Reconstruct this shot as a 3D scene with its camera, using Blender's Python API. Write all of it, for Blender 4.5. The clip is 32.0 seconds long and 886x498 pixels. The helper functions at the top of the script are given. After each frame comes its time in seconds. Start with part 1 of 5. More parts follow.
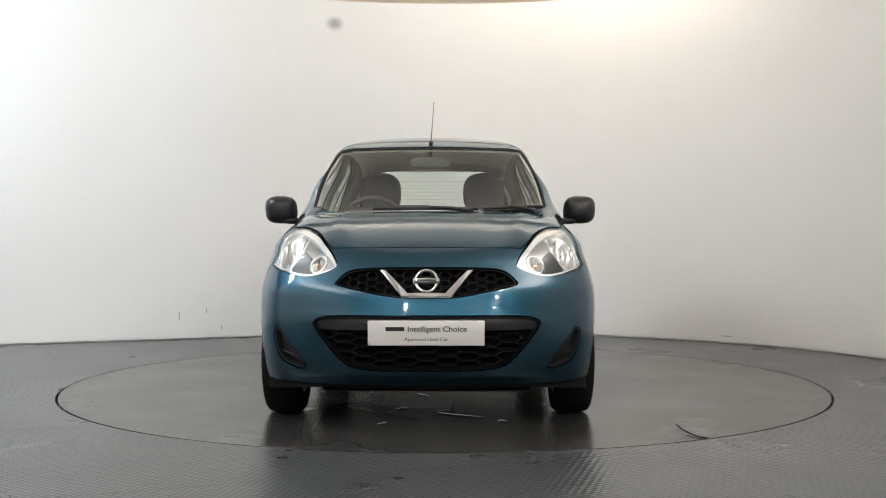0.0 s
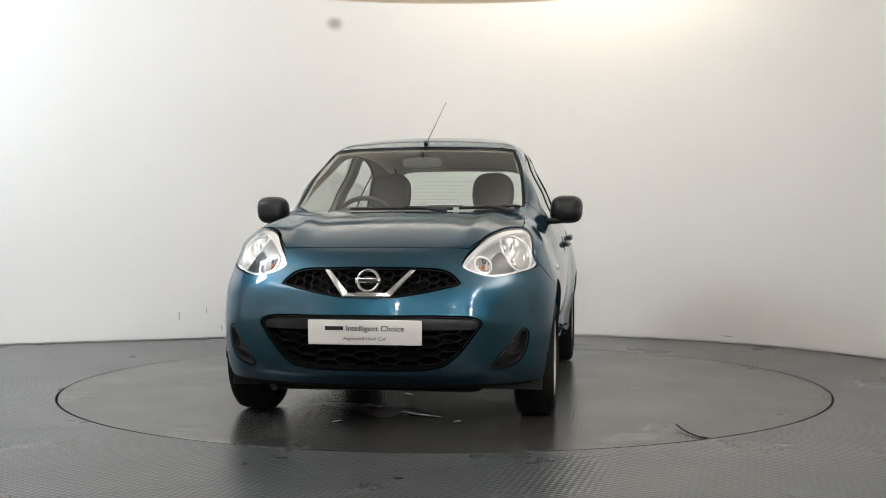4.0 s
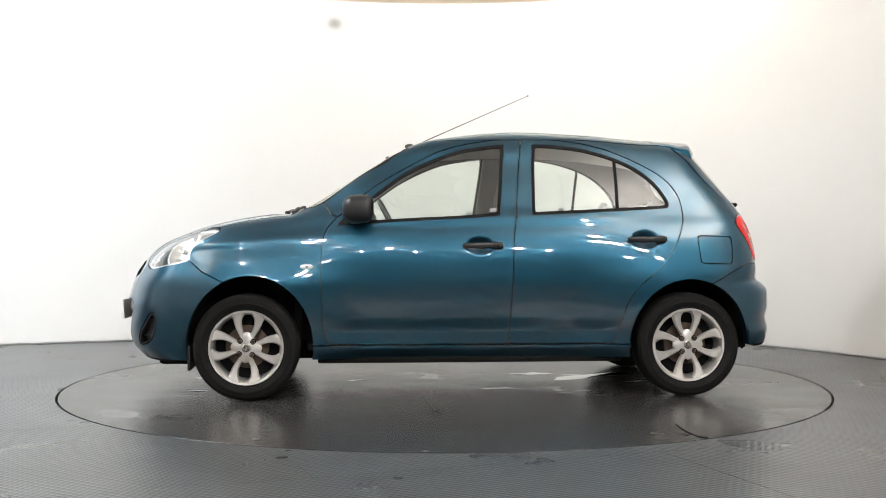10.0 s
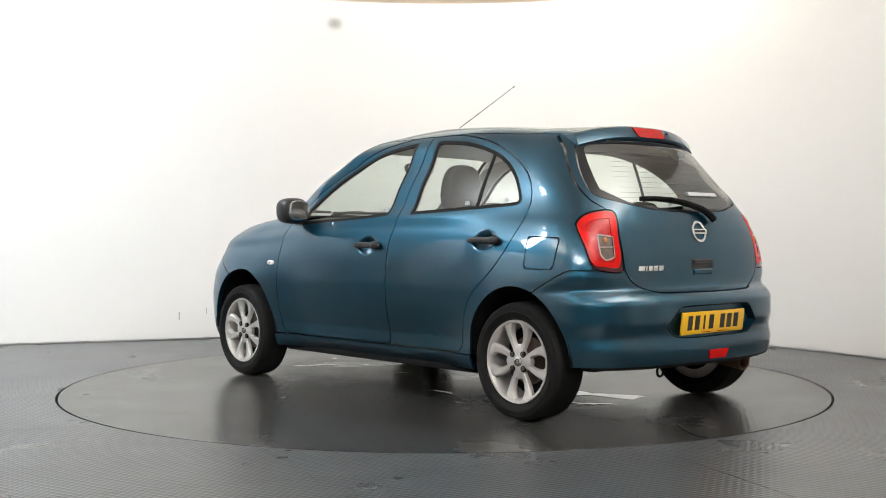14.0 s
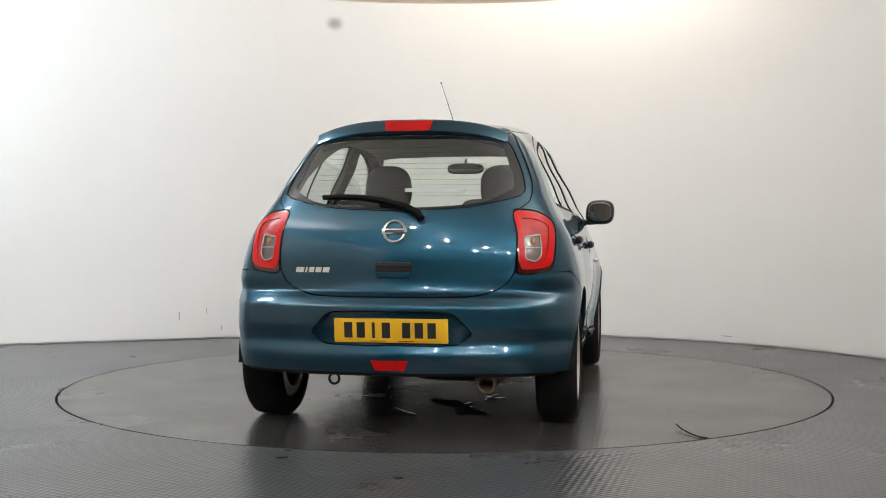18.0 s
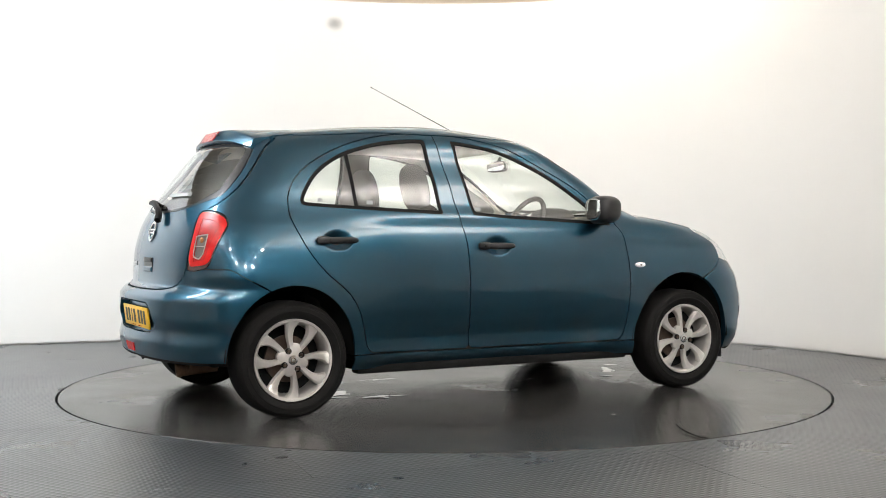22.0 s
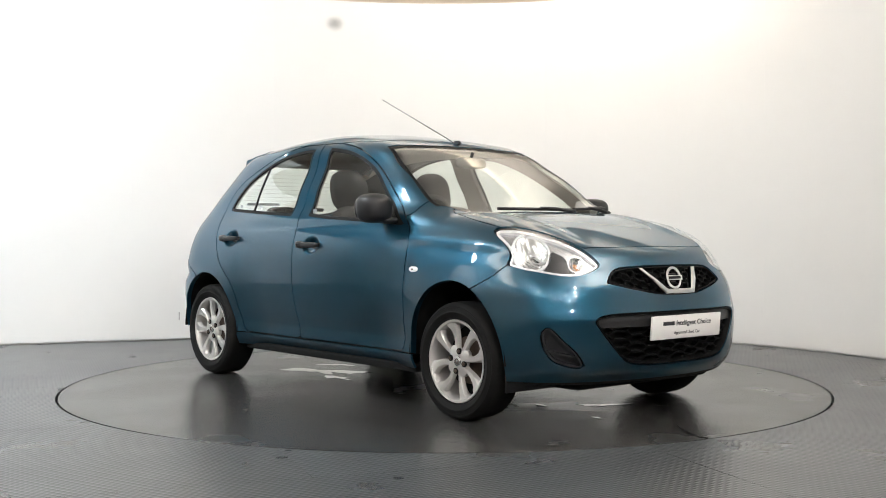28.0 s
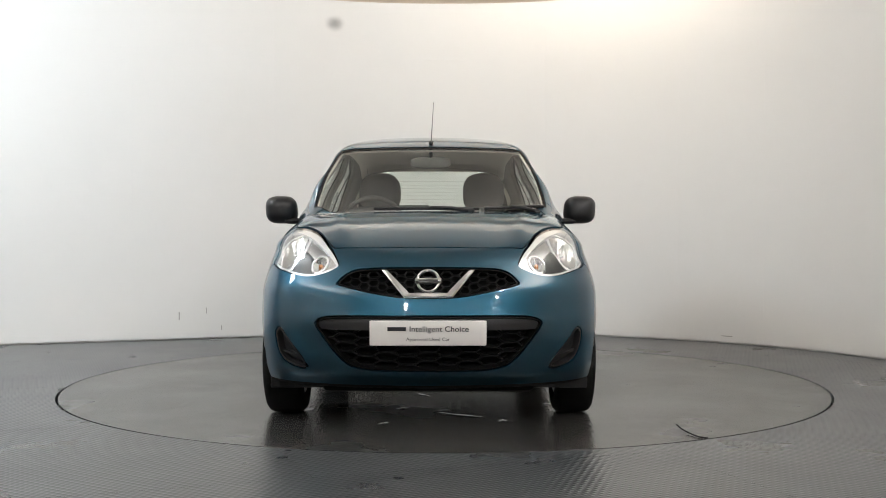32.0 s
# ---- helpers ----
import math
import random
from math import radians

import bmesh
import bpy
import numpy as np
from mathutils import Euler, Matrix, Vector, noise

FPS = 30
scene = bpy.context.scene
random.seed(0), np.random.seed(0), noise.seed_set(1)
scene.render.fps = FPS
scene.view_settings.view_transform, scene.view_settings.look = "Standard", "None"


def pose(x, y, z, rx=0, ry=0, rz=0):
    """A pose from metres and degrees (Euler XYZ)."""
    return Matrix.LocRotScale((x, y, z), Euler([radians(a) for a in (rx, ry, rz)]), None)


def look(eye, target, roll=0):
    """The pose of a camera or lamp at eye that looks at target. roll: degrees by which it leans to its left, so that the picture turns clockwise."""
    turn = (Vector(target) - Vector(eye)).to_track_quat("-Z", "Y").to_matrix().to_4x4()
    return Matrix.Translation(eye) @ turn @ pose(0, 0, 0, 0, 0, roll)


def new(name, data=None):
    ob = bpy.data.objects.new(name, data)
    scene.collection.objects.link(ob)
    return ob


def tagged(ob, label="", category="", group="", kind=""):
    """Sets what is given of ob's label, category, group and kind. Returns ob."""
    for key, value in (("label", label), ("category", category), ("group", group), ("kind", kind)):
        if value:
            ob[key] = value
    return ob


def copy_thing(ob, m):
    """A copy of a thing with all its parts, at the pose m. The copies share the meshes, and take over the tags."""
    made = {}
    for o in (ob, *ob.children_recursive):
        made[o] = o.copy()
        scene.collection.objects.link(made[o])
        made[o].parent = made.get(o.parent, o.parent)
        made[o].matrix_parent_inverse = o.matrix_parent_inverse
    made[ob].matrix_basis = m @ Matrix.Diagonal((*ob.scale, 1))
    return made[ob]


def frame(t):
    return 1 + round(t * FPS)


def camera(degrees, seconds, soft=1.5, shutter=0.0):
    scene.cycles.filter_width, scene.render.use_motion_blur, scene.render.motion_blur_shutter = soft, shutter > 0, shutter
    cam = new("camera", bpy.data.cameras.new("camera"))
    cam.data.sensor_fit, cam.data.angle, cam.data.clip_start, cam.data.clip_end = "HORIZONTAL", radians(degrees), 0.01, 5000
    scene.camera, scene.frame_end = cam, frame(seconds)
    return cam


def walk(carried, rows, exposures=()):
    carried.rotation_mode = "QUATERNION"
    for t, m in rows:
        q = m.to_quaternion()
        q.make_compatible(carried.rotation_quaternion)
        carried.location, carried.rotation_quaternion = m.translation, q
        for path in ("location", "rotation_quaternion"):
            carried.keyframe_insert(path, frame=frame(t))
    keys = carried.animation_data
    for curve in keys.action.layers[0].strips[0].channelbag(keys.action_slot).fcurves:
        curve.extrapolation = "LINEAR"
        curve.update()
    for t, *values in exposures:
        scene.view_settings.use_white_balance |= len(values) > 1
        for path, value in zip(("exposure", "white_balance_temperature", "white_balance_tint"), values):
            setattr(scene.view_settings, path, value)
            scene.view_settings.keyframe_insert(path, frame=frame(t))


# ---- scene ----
cam = camera(42.08, 32.0, soft=0.95)
EYE = pose(0, -7.0525, 0.926, 89.12, 0, 0.075)
walk(cam, [(0.0, EYE), (32.0, EYE)], exposures=[(0.0, 0.15), (2.5, 0.15), (5.0, 0.17), (6.0, 0.27), (8.5, 0.59), (10.5, 0.69), (13.5, 0.63), (16.5, 0.25), (18.5, 0.2), (20.0, 0.39), (22.5, 0.67), (25.5, 0.72), (28.0, 0.57), (30.0, 0.2), (32.0, 0.15)])

# ---- light ----
world = bpy.data.worlds.new("studio_surround")
scene.world = world
world.use_nodes = True
world.node_tree.nodes["Background"].inputs[0].default_value = (0.9, 0.95, 1.0, 1)
world.node_tree.nodes["Background"].inputs[1].default_value = 0.02


def area_lamp(name, eye, target, wide, deep, watts, colour):
    data = bpy.data.lights.new(name, "AREA")
    data.shape, data.size, data.size_y, data.energy, data.color = "RECTANGLE", wide, deep, watts, colour
    ob = new(name, data)
    ob.matrix_world = look(eye, target)
    return ob


COOL, WARM = (0.78, 0.90, 1.0), (1.0, 0.86, 0.68)
area_lamp("wall_wash_cool", (-4.2, -0.9, 3.70), (-3.2, 3.0, 0.6), 2.0, 0.8, 160, COOL)
# Added unseen uplights over the side walls; the ceiling bounces their light down.
area_lamp("added_uplight", (-3.95, -3.3, 3.06), (-3.44, -3.13, 4.7), 3.6, 0.12, 108, (0.94, 0.97, 1.0))
area_lamp("added_uplight", (2.95, -2.6, 3.06), (2.45, -2.50, 4.7), 2.2, 0.12, 98, (0.97, 0.97, 0.98))
area_lamp("wall_wash_warm", (1.35, 2.2, 3.72), (1.55, 3.1, 3.32), 1.8, 0.10, 14, WARM)
# Three more added uplights, out of sight behind the curved wall's top.
for at in (48, 92, 124):
    a = math.radians(at)
    uplight = area_lamp("added_uplight", (3.72 * math.cos(a), 3.72 * math.sin(a), 2.93), (1.2 * math.cos(a), 1.2 * math.sin(a), 4.6), 2.4, 0.08, 27, (1.0, 0.95, 0.89))

# ---- materials ----
def material(name, colour, rough=0.5, metal=0.0, vary=0.0, scale=6.0, bump=0.0, bump_scale=60.0, coat=0.0, spec=0.5, rough_vary=0.0):
    m = bpy.data.materials.new(name)
    m.use_nodes = True
    n, l = m.node_tree.nodes, m.node_tree.links
    b = n["Principled BSDF"]
    b.inputs["Base Color"].default_value = (*colour, 1)
    b.inputs["Roughness"].default_value = rough
    b.inputs["Metallic"].default_value = metal
    b.inputs["Coat Weight"].default_value = coat
    b.inputs["Coat Roughness"].default_value = 0.03
    b.inputs["Specular IOR Level"].default_value = spec
    if vary or bump or rough_vary:
        c = n.new("ShaderNodeTexCoord")
    if vary or rough_vary:
        t = n.new("ShaderNodeTexNoise")
        t.inputs["Scale"].default_value, t.inputs["Detail"].default_value, t.inputs["Roughness"].default_value = scale, 6, 0.62
        l.new(c.outputs["Object"], t.inputs["Vector"])
    if vary:
        x = n.new("ShaderNodeMix")
        x.data_type = "RGBA"
        x.inputs["A"].default_value = (*[v * (1 - vary) for v in colour], 1)
        x.inputs["B"].default_value = (*[min(1, v * (1 + vary)) for v in colour], 1)
        l.new(t.outputs["Fac"], x.inputs["Factor"])
        l.new(x.outputs["Result"], b.inputs["Base Color"])
    if rough_vary:
        r = n.new("ShaderNodeMapRange")
        r.inputs["To Min"].default_value, r.inputs["To Max"].default_value = max(0.02, rough - rough_vary), rough + rough_vary
        r.inputs["From Min"].default_value, r.inputs["From Max"].default_value = 0.3, 0.7
        l.new(t.outputs["Fac"], r.inputs["Value"])
        l.new(r.outputs["Result"], b.inputs["Roughness"])
    if bump:
        t2 = n.new("ShaderNodeTexNoise")
        t2.inputs["Scale"].default_value, t2.inputs["Detail"].default_value = bump_scale, 4
        l.new(c.outputs["Object"], t2.inputs["Vector"])
        u = n.new("ShaderNodeBump")
        u.inputs["Strength"].default_value, u.inputs["Distance"].default_value = bump, 0.003
        l.new(t2.outputs["Fac"], u.inputs["Height"])
        l.new(u.outputs["Normal"], b.inputs["Normal"])
    return m


def clear_pane(name, tint, gloss=1.0, least=0.15):
    m = bpy.data.materials.new(name)
    m.use_nodes = True
    n, l = m.node_tree.nodes, m.node_tree.links
    n.remove(n["Principled BSDF"])
    a, g, f, x = n.new("ShaderNodeBsdfTransparent"), n.new("ShaderNodeBsdfGlossy"), n.new("ShaderNodeLayerWeight"), n.new("ShaderNodeMixShader")
    a.inputs["Color"].default_value = (*tint, 1)
    g.inputs["Color"].default_value = (gloss, gloss, gloss, 1)
    g.inputs["Roughness"].default_value = 0.015
    f.inputs["Blend"].default_value = 0.5
    p, q = n.new("ShaderNodeMath"), n.new("ShaderNodeMath")
    p.operation, q.operation = "POWER", "MULTIPLY_ADD"
    p.inputs[1].default_value, q.inputs[1].default_value, q.inputs[2].default_value = 5.0, 1 - least, least
    l.new(f.outputs["Facing"], p.inputs[0]), l.new(p.outputs[0], q.inputs[0])
    l.new(q.outputs[0], x.inputs[0]), l.new(a.outputs[0], x.inputs[1]), l.new(g.outputs[0], x.inputs[2])
    l.new(x.outputs[0], n["Material Output"].inputs["Surface"])
    return m


def glowing(name, colour, strength):
    m = bpy.data.materials.new(name)
    m.use_nodes = True
    b = m.node_tree.nodes["Principled BSDF"]
    b.inputs["Emission Color"].default_value, b.inputs["Emission Strength"].default_value = (*colour, 1), strength
    return m


def car_paint():
    m = material("teal_metallic_paint", (0.013, 0.065, 0.104), 0.38, 0.92, coat=1.0)
    n, l = m.node_tree.nodes, m.node_tree.links
    b, c = n["Principled BSDF"], n.new("ShaderNodeTexCoord")
    b.inputs["Specular Tint"].default_value = (0.35, 0.52, 0.66, 1)
    b.inputs["Coat IOR"].default_value = 1.58
    flake = n.new("ShaderNodeTexVoronoi")
    flake.inputs["Scale"].default_value = 900
    x = n.new("ShaderNodeMix")
    x.data_type = "RGBA"
    x.inputs["A"].default_value, x.inputs["B"].default_value = (0.010, 0.056, 0.092, 1), (0.018, 0.080, 0.127, 1)
    l.new(c.outputs["Object"], flake.inputs["Vector"])
    l.new(flake.outputs["Color"], x.inputs["Factor"])
    l.new(x.outputs["Result"], b.inputs["Base Color"])
    return m


PAINT = car_paint()
BLACK = material("black_grained_plastic", (0.010, 0.010, 0.011), 0.42, vary=0.2, scale=30, bump=0.15, bump_scale=500)
DULL = material("dull_black_moulding", (0.0045, 0.0045, 0.0045), 0.45, spec=0.08)
GLOSS_BLACK = material("gloss_black_plastic", (0.008, 0.008, 0.009), 0.3, vary=0.1, scale=20)
DARK = material("dark_underbody", (0.006, 0.006, 0.006), 0.8, spec=0.2, vary=0.4, scale=12)
RUBBER = material("tyre_rubber", (0.0080, 0.0076, 0.0072), 0.7, spec=0.16, vary=0.3, scale=40, bump=0.2, bump_scale=200)
SEAL = material("rubber_seal", (0.006, 0.006, 0.006), 0.6, spec=0.15, vary=0.2, scale=40)
ALLOY = material("silver_alloy", (0.56, 0.54, 0.515), 0.40, 0.6, vary=0.10, scale=25, rough_vary=0.02)
BRAKE = material("brake_iron", (0.13, 0.095, 0.075), 0.5, 0.7, vary=0.4, scale=30)
CHROME = material("chrome", (0.80, 0.80, 0.80), 0.06, 1.0)
POLISHED = material("polished_silver_trim", (0.80, 0.80, 0.79), 0.16, 0.95)
REFLECTOR = material("lamp_reflector", (0.88, 0.88, 0.88), 0.08, 1.0)
_n, _l = REFLECTOR.node_tree.nodes, REFLECTOR.node_tree.links
_c, _v, _u = _n.new("ShaderNodeTexCoord"), _n.new("ShaderNodeTexVoronoi"), _n.new("ShaderNodeBump")
_v.inputs["Scale"].default_value = 60
_m = _n.new("ShaderNodeMapping")
_m.inputs["Scale"].default_value = (0.25, 1.0, 0.28)
_u.inputs["Strength"].default_value, _u.inputs["Distance"].default_value = 0.5, 0.012
_l.new(_c.outputs["Object"], _m.inputs["Vector"]), _l.new(_m.outputs[0], _v.inputs["Vector"]), _l.new(_v.outputs["Distance"], _u.inputs["Height"]), _l.new(_u.outputs["Normal"], _n["Principled BSDF"].inputs["Normal"])
PILLAR = material("grey_pillar_trim", (0.22, 0.205, 0.185), 0.8, vary=0.08, scale=30, bump=0.2, bump_scale=400)
LENS_FRAME = material("pale_lens_frame", (0.42, 0.33, 0.30), 0.3)
FADED = material("faded_paper", (0.40, 0.42, 0.42), 0.6)
AMBER = material("amber_bulb", (0.55, 0.24, 0.10), 0.2)
SILVER = material("silver_lamp_housing", (0.62, 0.62, 0.63), 0.18, 0.9)
BRIGHT = material("bright_lamp_bezel", (0.95, 0.95, 0.95), 0.25, 0.35, coat=1.0)
RED = material("red_lens", (0.52, 0.004, 0.003), 0.25, spec=0.3, vary=0.35, scale=22, bump=0.3, bump_scale=120)
DEEP_RED = material("deep_red_lens", (0.40, 0.003, 0.003), 0.25, 0.0, spec=0.3, coat=0.15, vary=0.55, scale=30, bump=0.5, bump_scale=90)
LAMP_EDGE = material("dark_lamp_edge", (0.045, 0.002, 0.002), 0.15, coat=1.0)
SMOKE = material("clear_reverse_lens", (0.13, 0.10, 0.085), 0.3, 0.4, vary=0.5, scale=45, coat=1.0, bump=0.8, bump_scale=70)
GLASS = clear_pane("window_glass", (0.90, 0.945, 0.915), 1.0, 0.11)
LENS = clear_pane("headlamp_lens", (0.95, 0.96, 0.96), 1.0, 0.05)
CLOTH = material("charcoal_seat_cloth", (0.060, 0.057, 0.054), 0.95, vary=0.3, scale=90, bump=0.4, bump_scale=400)
TRIM = material("grey_cabin_plastic", (0.055, 0.053, 0.050), 0.6, vary=0.15, scale=40, bump=0.2, bump_scale=300)
LINING = material("beige_headlining", (0.74, 0.69, 0.62), 0.95, vary=0.08, scale=30, bump=0.2, bump_scale=500)
PLATE_WHITE = material("white_plate", (0.78, 0.76, 0.73), 0.35, vary=0.03, scale=12)
PLATE_YELLOW = material("yellow_plate", (0.82, 0.47, 0.02), 0.35, vary=0.05, scale=12)
INK = material("black_ink", (0.015, 0.015, 0.018), 0.5)
STICKER = material("white_sticker", (0.75, 0.75, 0.75), 0.5)
MIRROR = material("mirror_glass", (0.85, 0.85, 0.85), 0.02, 1.0)
RUST = material("exhaust_steel", (0.16, 0.095, 0.055), 0.6, 0.4, vary=0.5, scale=40)
WALL = material("white_painted_board", (0.80, 0.785, 0.76), 0.6, vary=0.02, scale=2.0, bump=0.04, bump_scale=120)
WALL_EDGE = material("filled_board_joint", (0.72, 0.705, 0.68), 0.9)
CEILING = material("pale_ceiling", (0.84, 0.79, 0.72), 0.9, vary=0.1, scale=2)
ROOM = material("grey_painted_wall", (0.24, 0.23, 0.22), 0.8, vary=0.1, scale=1.5)
TAN = material("tan_upper_wall", (0.74, 0.65, 0.55), 0.8, vary=0.05, scale=2)
WATER = material("shallow_water", (0.035, 0.034, 0.033), 0.03, coat=1.0)
GLOW = glowing("lit_lamp_face", (1.0, 0.97, 0.95), 860)


def tread_floor(name, base, rough_lo, rough_hi, wet):
    """Dark painted tread plate; on the turntable with scuffs and wet patches."""
    m = material(name, base, 0.3)
    n, l = m.node_tree.nodes, m.node_tree.links
    b, c = n["Principled BSDF"], n.new("ShaderNodeTexCoord")
    m1, m2 = n.new("ShaderNodeMapping"), n.new("ShaderNodeMapping")
    m1.inputs["Rotation"].default_value, m2.inputs["Rotation"].default_value = (0, 0, 0.62), (0, 0, -0.62)
    waves = []
    for q in (m1, m2):
        l.new(c.outputs["Object"], q.inputs["Vector"])
        w = n.new("ShaderNodeTexWave")
        w.inputs["Scale"].default_value, w.inputs["Distortion"].default_value = 11.0, 0.0
        l.new(q.outputs[0], w.inputs["Vector"])
        waves.append(w)
    mul = n.new("ShaderNodeMath")
    mul.operation = "MULTIPLY"
    l.new(waves[0].outputs["Fac"], mul.inputs[0]), l.new(waves[1].outputs["Fac"], mul.inputs[1])
    big = n.new("ShaderNodeTexNoise")
    big.inputs["Scale"].default_value, big.inputs["Detail"].default_value, big.inputs["Roughness"].default_value = 1.3, 4, 0.55
    l.new(c.outputs["Object"], big.inputs["Vector"])
    fine = n.new("ShaderNodeTexNoise")
    fine.inputs["Scale"].default_value, fine.inputs["Detail"].default_value = 9.0, 8
    l.new(c.outputs["Object"], fine.inputs["Vector"])
    r = n.new("ShaderNodeMapRange")
    r.inputs["From Min"].default_value, r.inputs["From Max"].default_value = 0.25, 0.75
    r.inputs["To Min"].default_value, r.inputs["To Max"].default_value = rough_lo, rough_hi
    l.new(big.outputs["Fac"], r.inputs["Value"])
    l.new(r.outputs["Result"], b.inputs["Roughness"])
    x = n.new("ShaderNodeMix")
    x.data_type = "RGBA"
    x.inputs["A"].default_value = (*[v * 0.72 for v in base], 1)
    x.inputs["B"].default_value = (*[v * 1.35 for v in base], 1)
    l.new(fine.outputs["Fac"], x.inputs["Factor"])
    plate, tone, hue = n.new("ShaderNodeObjectInfo"), n.new("ShaderNodeMapRange"), n.new("ShaderNodeHueSaturation")
    tone.inputs["To Min"].default_value, tone.inputs["To Max"].default_value = 0.88, 1.14
    l.new(plate.outputs["Random"], tone.inputs["Value"]), l.new(tone.outputs["Result"], hue.inputs["Value"]), l.new(x.outputs["Result"], hue.inputs["Color"])
    if wet:
        streak, sm, amount, dust = n.new("ShaderNodeTexNoise"), n.new("ShaderNodeMapping"), n.new("ShaderNodeMapRange"), n.new("ShaderNodeMix")
        sm.inputs["Scale"].default_value = (0.8, 2.4, 1.0)
        streak.inputs["Scale"].default_value, streak.inputs["Detail"].default_value, streak.inputs["Roughness"].default_value = 2.2, 10, 0.7
        l.new(c.outputs["Object"], sm.inputs["Vector"]), l.new(sm.outputs[0], streak.inputs["Vector"])
        amount.inputs["From Min"].default_value, amount.inputs["From Max"].default_value, amount.inputs["To Max"].default_value = 0.55, 0.72, 0.75
        dust.data_type = "RGBA"
        dust.inputs["B"].default_value = (0.13, 0.113, 0.098, 1)
        l.new(streak.outputs["Fac"], amount.inputs["Value"]), l.new(amount.outputs["Result"], dust.inputs["Factor"])
        l.new(hue.outputs[0], dust.inputs["A"]), l.new(dust.outputs["Result"], b.inputs["Base Color"])
    else:
        l.new(hue.outputs[0], b.inputs["Base Color"])
    u = n.new("ShaderNodeBump")
    u.inputs["Strength"].default_value, u.inputs["Distance"].default_value = (0.36 if not wet else 0.10), 0.004
    l.new(mul.outputs[0], u.inputs["Height"])
    l.new(u.outputs["Normal"], b.inputs["Normal"])
    if wet:
        pool = n.new("ShaderNodeMapRange")
        pool.inputs["From Min"].default_value, pool.inputs["From Max"].default_value, pool.inputs["To Max"].default_value = 0.56, 0.74, 0.45
        l.new(big.outputs["Fac"], pool.inputs["Value"])
        l.new(pool.outputs["Result"], b.inputs["Coat Weight"])
        b.inputs["Coat Roughness"].default_value = 0.04
    return m


FLOOR = tread_floor("dark_tread_plate", (0.056, 0.059, 0.063), 0.25, 0.33, False)
DISC = tread_floor("worn_turntable_plate", (0.034, 0.0325, 0.0315), 0.19, 0.30, True)
# Soft-edged see-through grey for an out-of-focus speck of lens dust.
LENS_SPOT = bpy.data.materials.new("soft_grey_lens_spot")
LENS_SPOT.use_nodes = True
_n, _l = LENS_SPOT.node_tree.nodes, LENS_SPOT.node_tree.links
_c, _g, _t, _x, _r = _n.new("ShaderNodeTexCoord"), _n.new("ShaderNodeTexGradient"), _n.new("ShaderNodeBsdfTransparent"), _n.new("ShaderNodeMixShader"), _n.new("ShaderNodeMapRange")
_g.gradient_type = "SPHERICAL"
_n["Principled BSDF"].inputs["Base Color"].default_value = (0.30, 0.29, 0.27, 1)
_r.interpolation_type = "SMOOTHSTEP"
_r.inputs["From Max"].default_value, _r.inputs["To Max"].default_value = 0.9, 0.42
_l.new(_c.outputs["Object"], _g.inputs["Vector"]), _l.new(_g.outputs["Fac"], _r.inputs["Value"]), _l.new(_r.outputs["Result"], _x.inputs[0])
_l.new(_t.outputs[0], _x.inputs[1]), _l.new(_n["Principled BSDF"].outputs[0], _x.inputs[2])
_l.new(_x.outputs[0], _n["Material Output"].inputs["Surface"])
# ---- mesh helpers ----
def link(name, me, mat, parent=None, label=""):
    ob = new(name, me)
    if mat and not me.materials:
        me.materials.append(mat)
    if parent:
        ob.parent = parent
    if label:
        tagged(ob, label)
    return ob


def part(name, bm, mat, parent=None, label="", smooth=True):
    me = bpy.data.meshes.new(name)
    bmesh.ops.recalc_face_normals(bm, faces=bm.faces)
    bm.to_mesh(me)
    bm.free()
    if smooth:
        me.shade_smooth()
        me.set_sharp_from_angle(angle=radians(38))
    return link(name, me, mat, parent, label)


def raw(verts, faces):
    bm = bmesh.new()
    vs = [bm.verts.new(v) for v in verts]
    for f in faces:
        bm.faces.new([vs[i] for i in f])
    bm.normal_update()
    return bm


def box(x0, x1, y0, y1, z0, z1, bevel=0.0, seg=2):
    bm = bmesh.new()
    bmesh.ops.create_cube(bm, size=1, matrix=Matrix.Translation(((x0 + x1) / 2, (y0 + y1) / 2, (z0 + z1) / 2)) @ Matrix.Diagonal((x1 - x0, y1 - y0, z1 - z0, 1)))
    if bevel:
        bmesh.ops.bevel(bm, geom=bm.edges[:], offset=bevel, segments=seg, affect="EDGES", profile=0.5)
    return bm


def lathe(profile, n=48, place=Matrix(), closed=False):
    """Turns (radius, along) points about the y axis, then places them."""
    verts, faces, k = [], [], len(profile)
    for i in range(n):
        a = 2 * math.pi * i / n
        for r, h in profile:
            verts.append(place @ Vector((r * math.cos(a), h, r * math.sin(a))))
    for i in range(n):
        j = (i + 1) % n
        for q in range(k if closed else k - 1):
            w = (q + 1) % k
            faces.append((i * k + q, i * k + w, j * k + w, j * k + q))
    bm = raw(verts, faces)
    bmesh.ops.remove_doubles(bm, verts=bm.verts, dist=1e-6)
    return bm


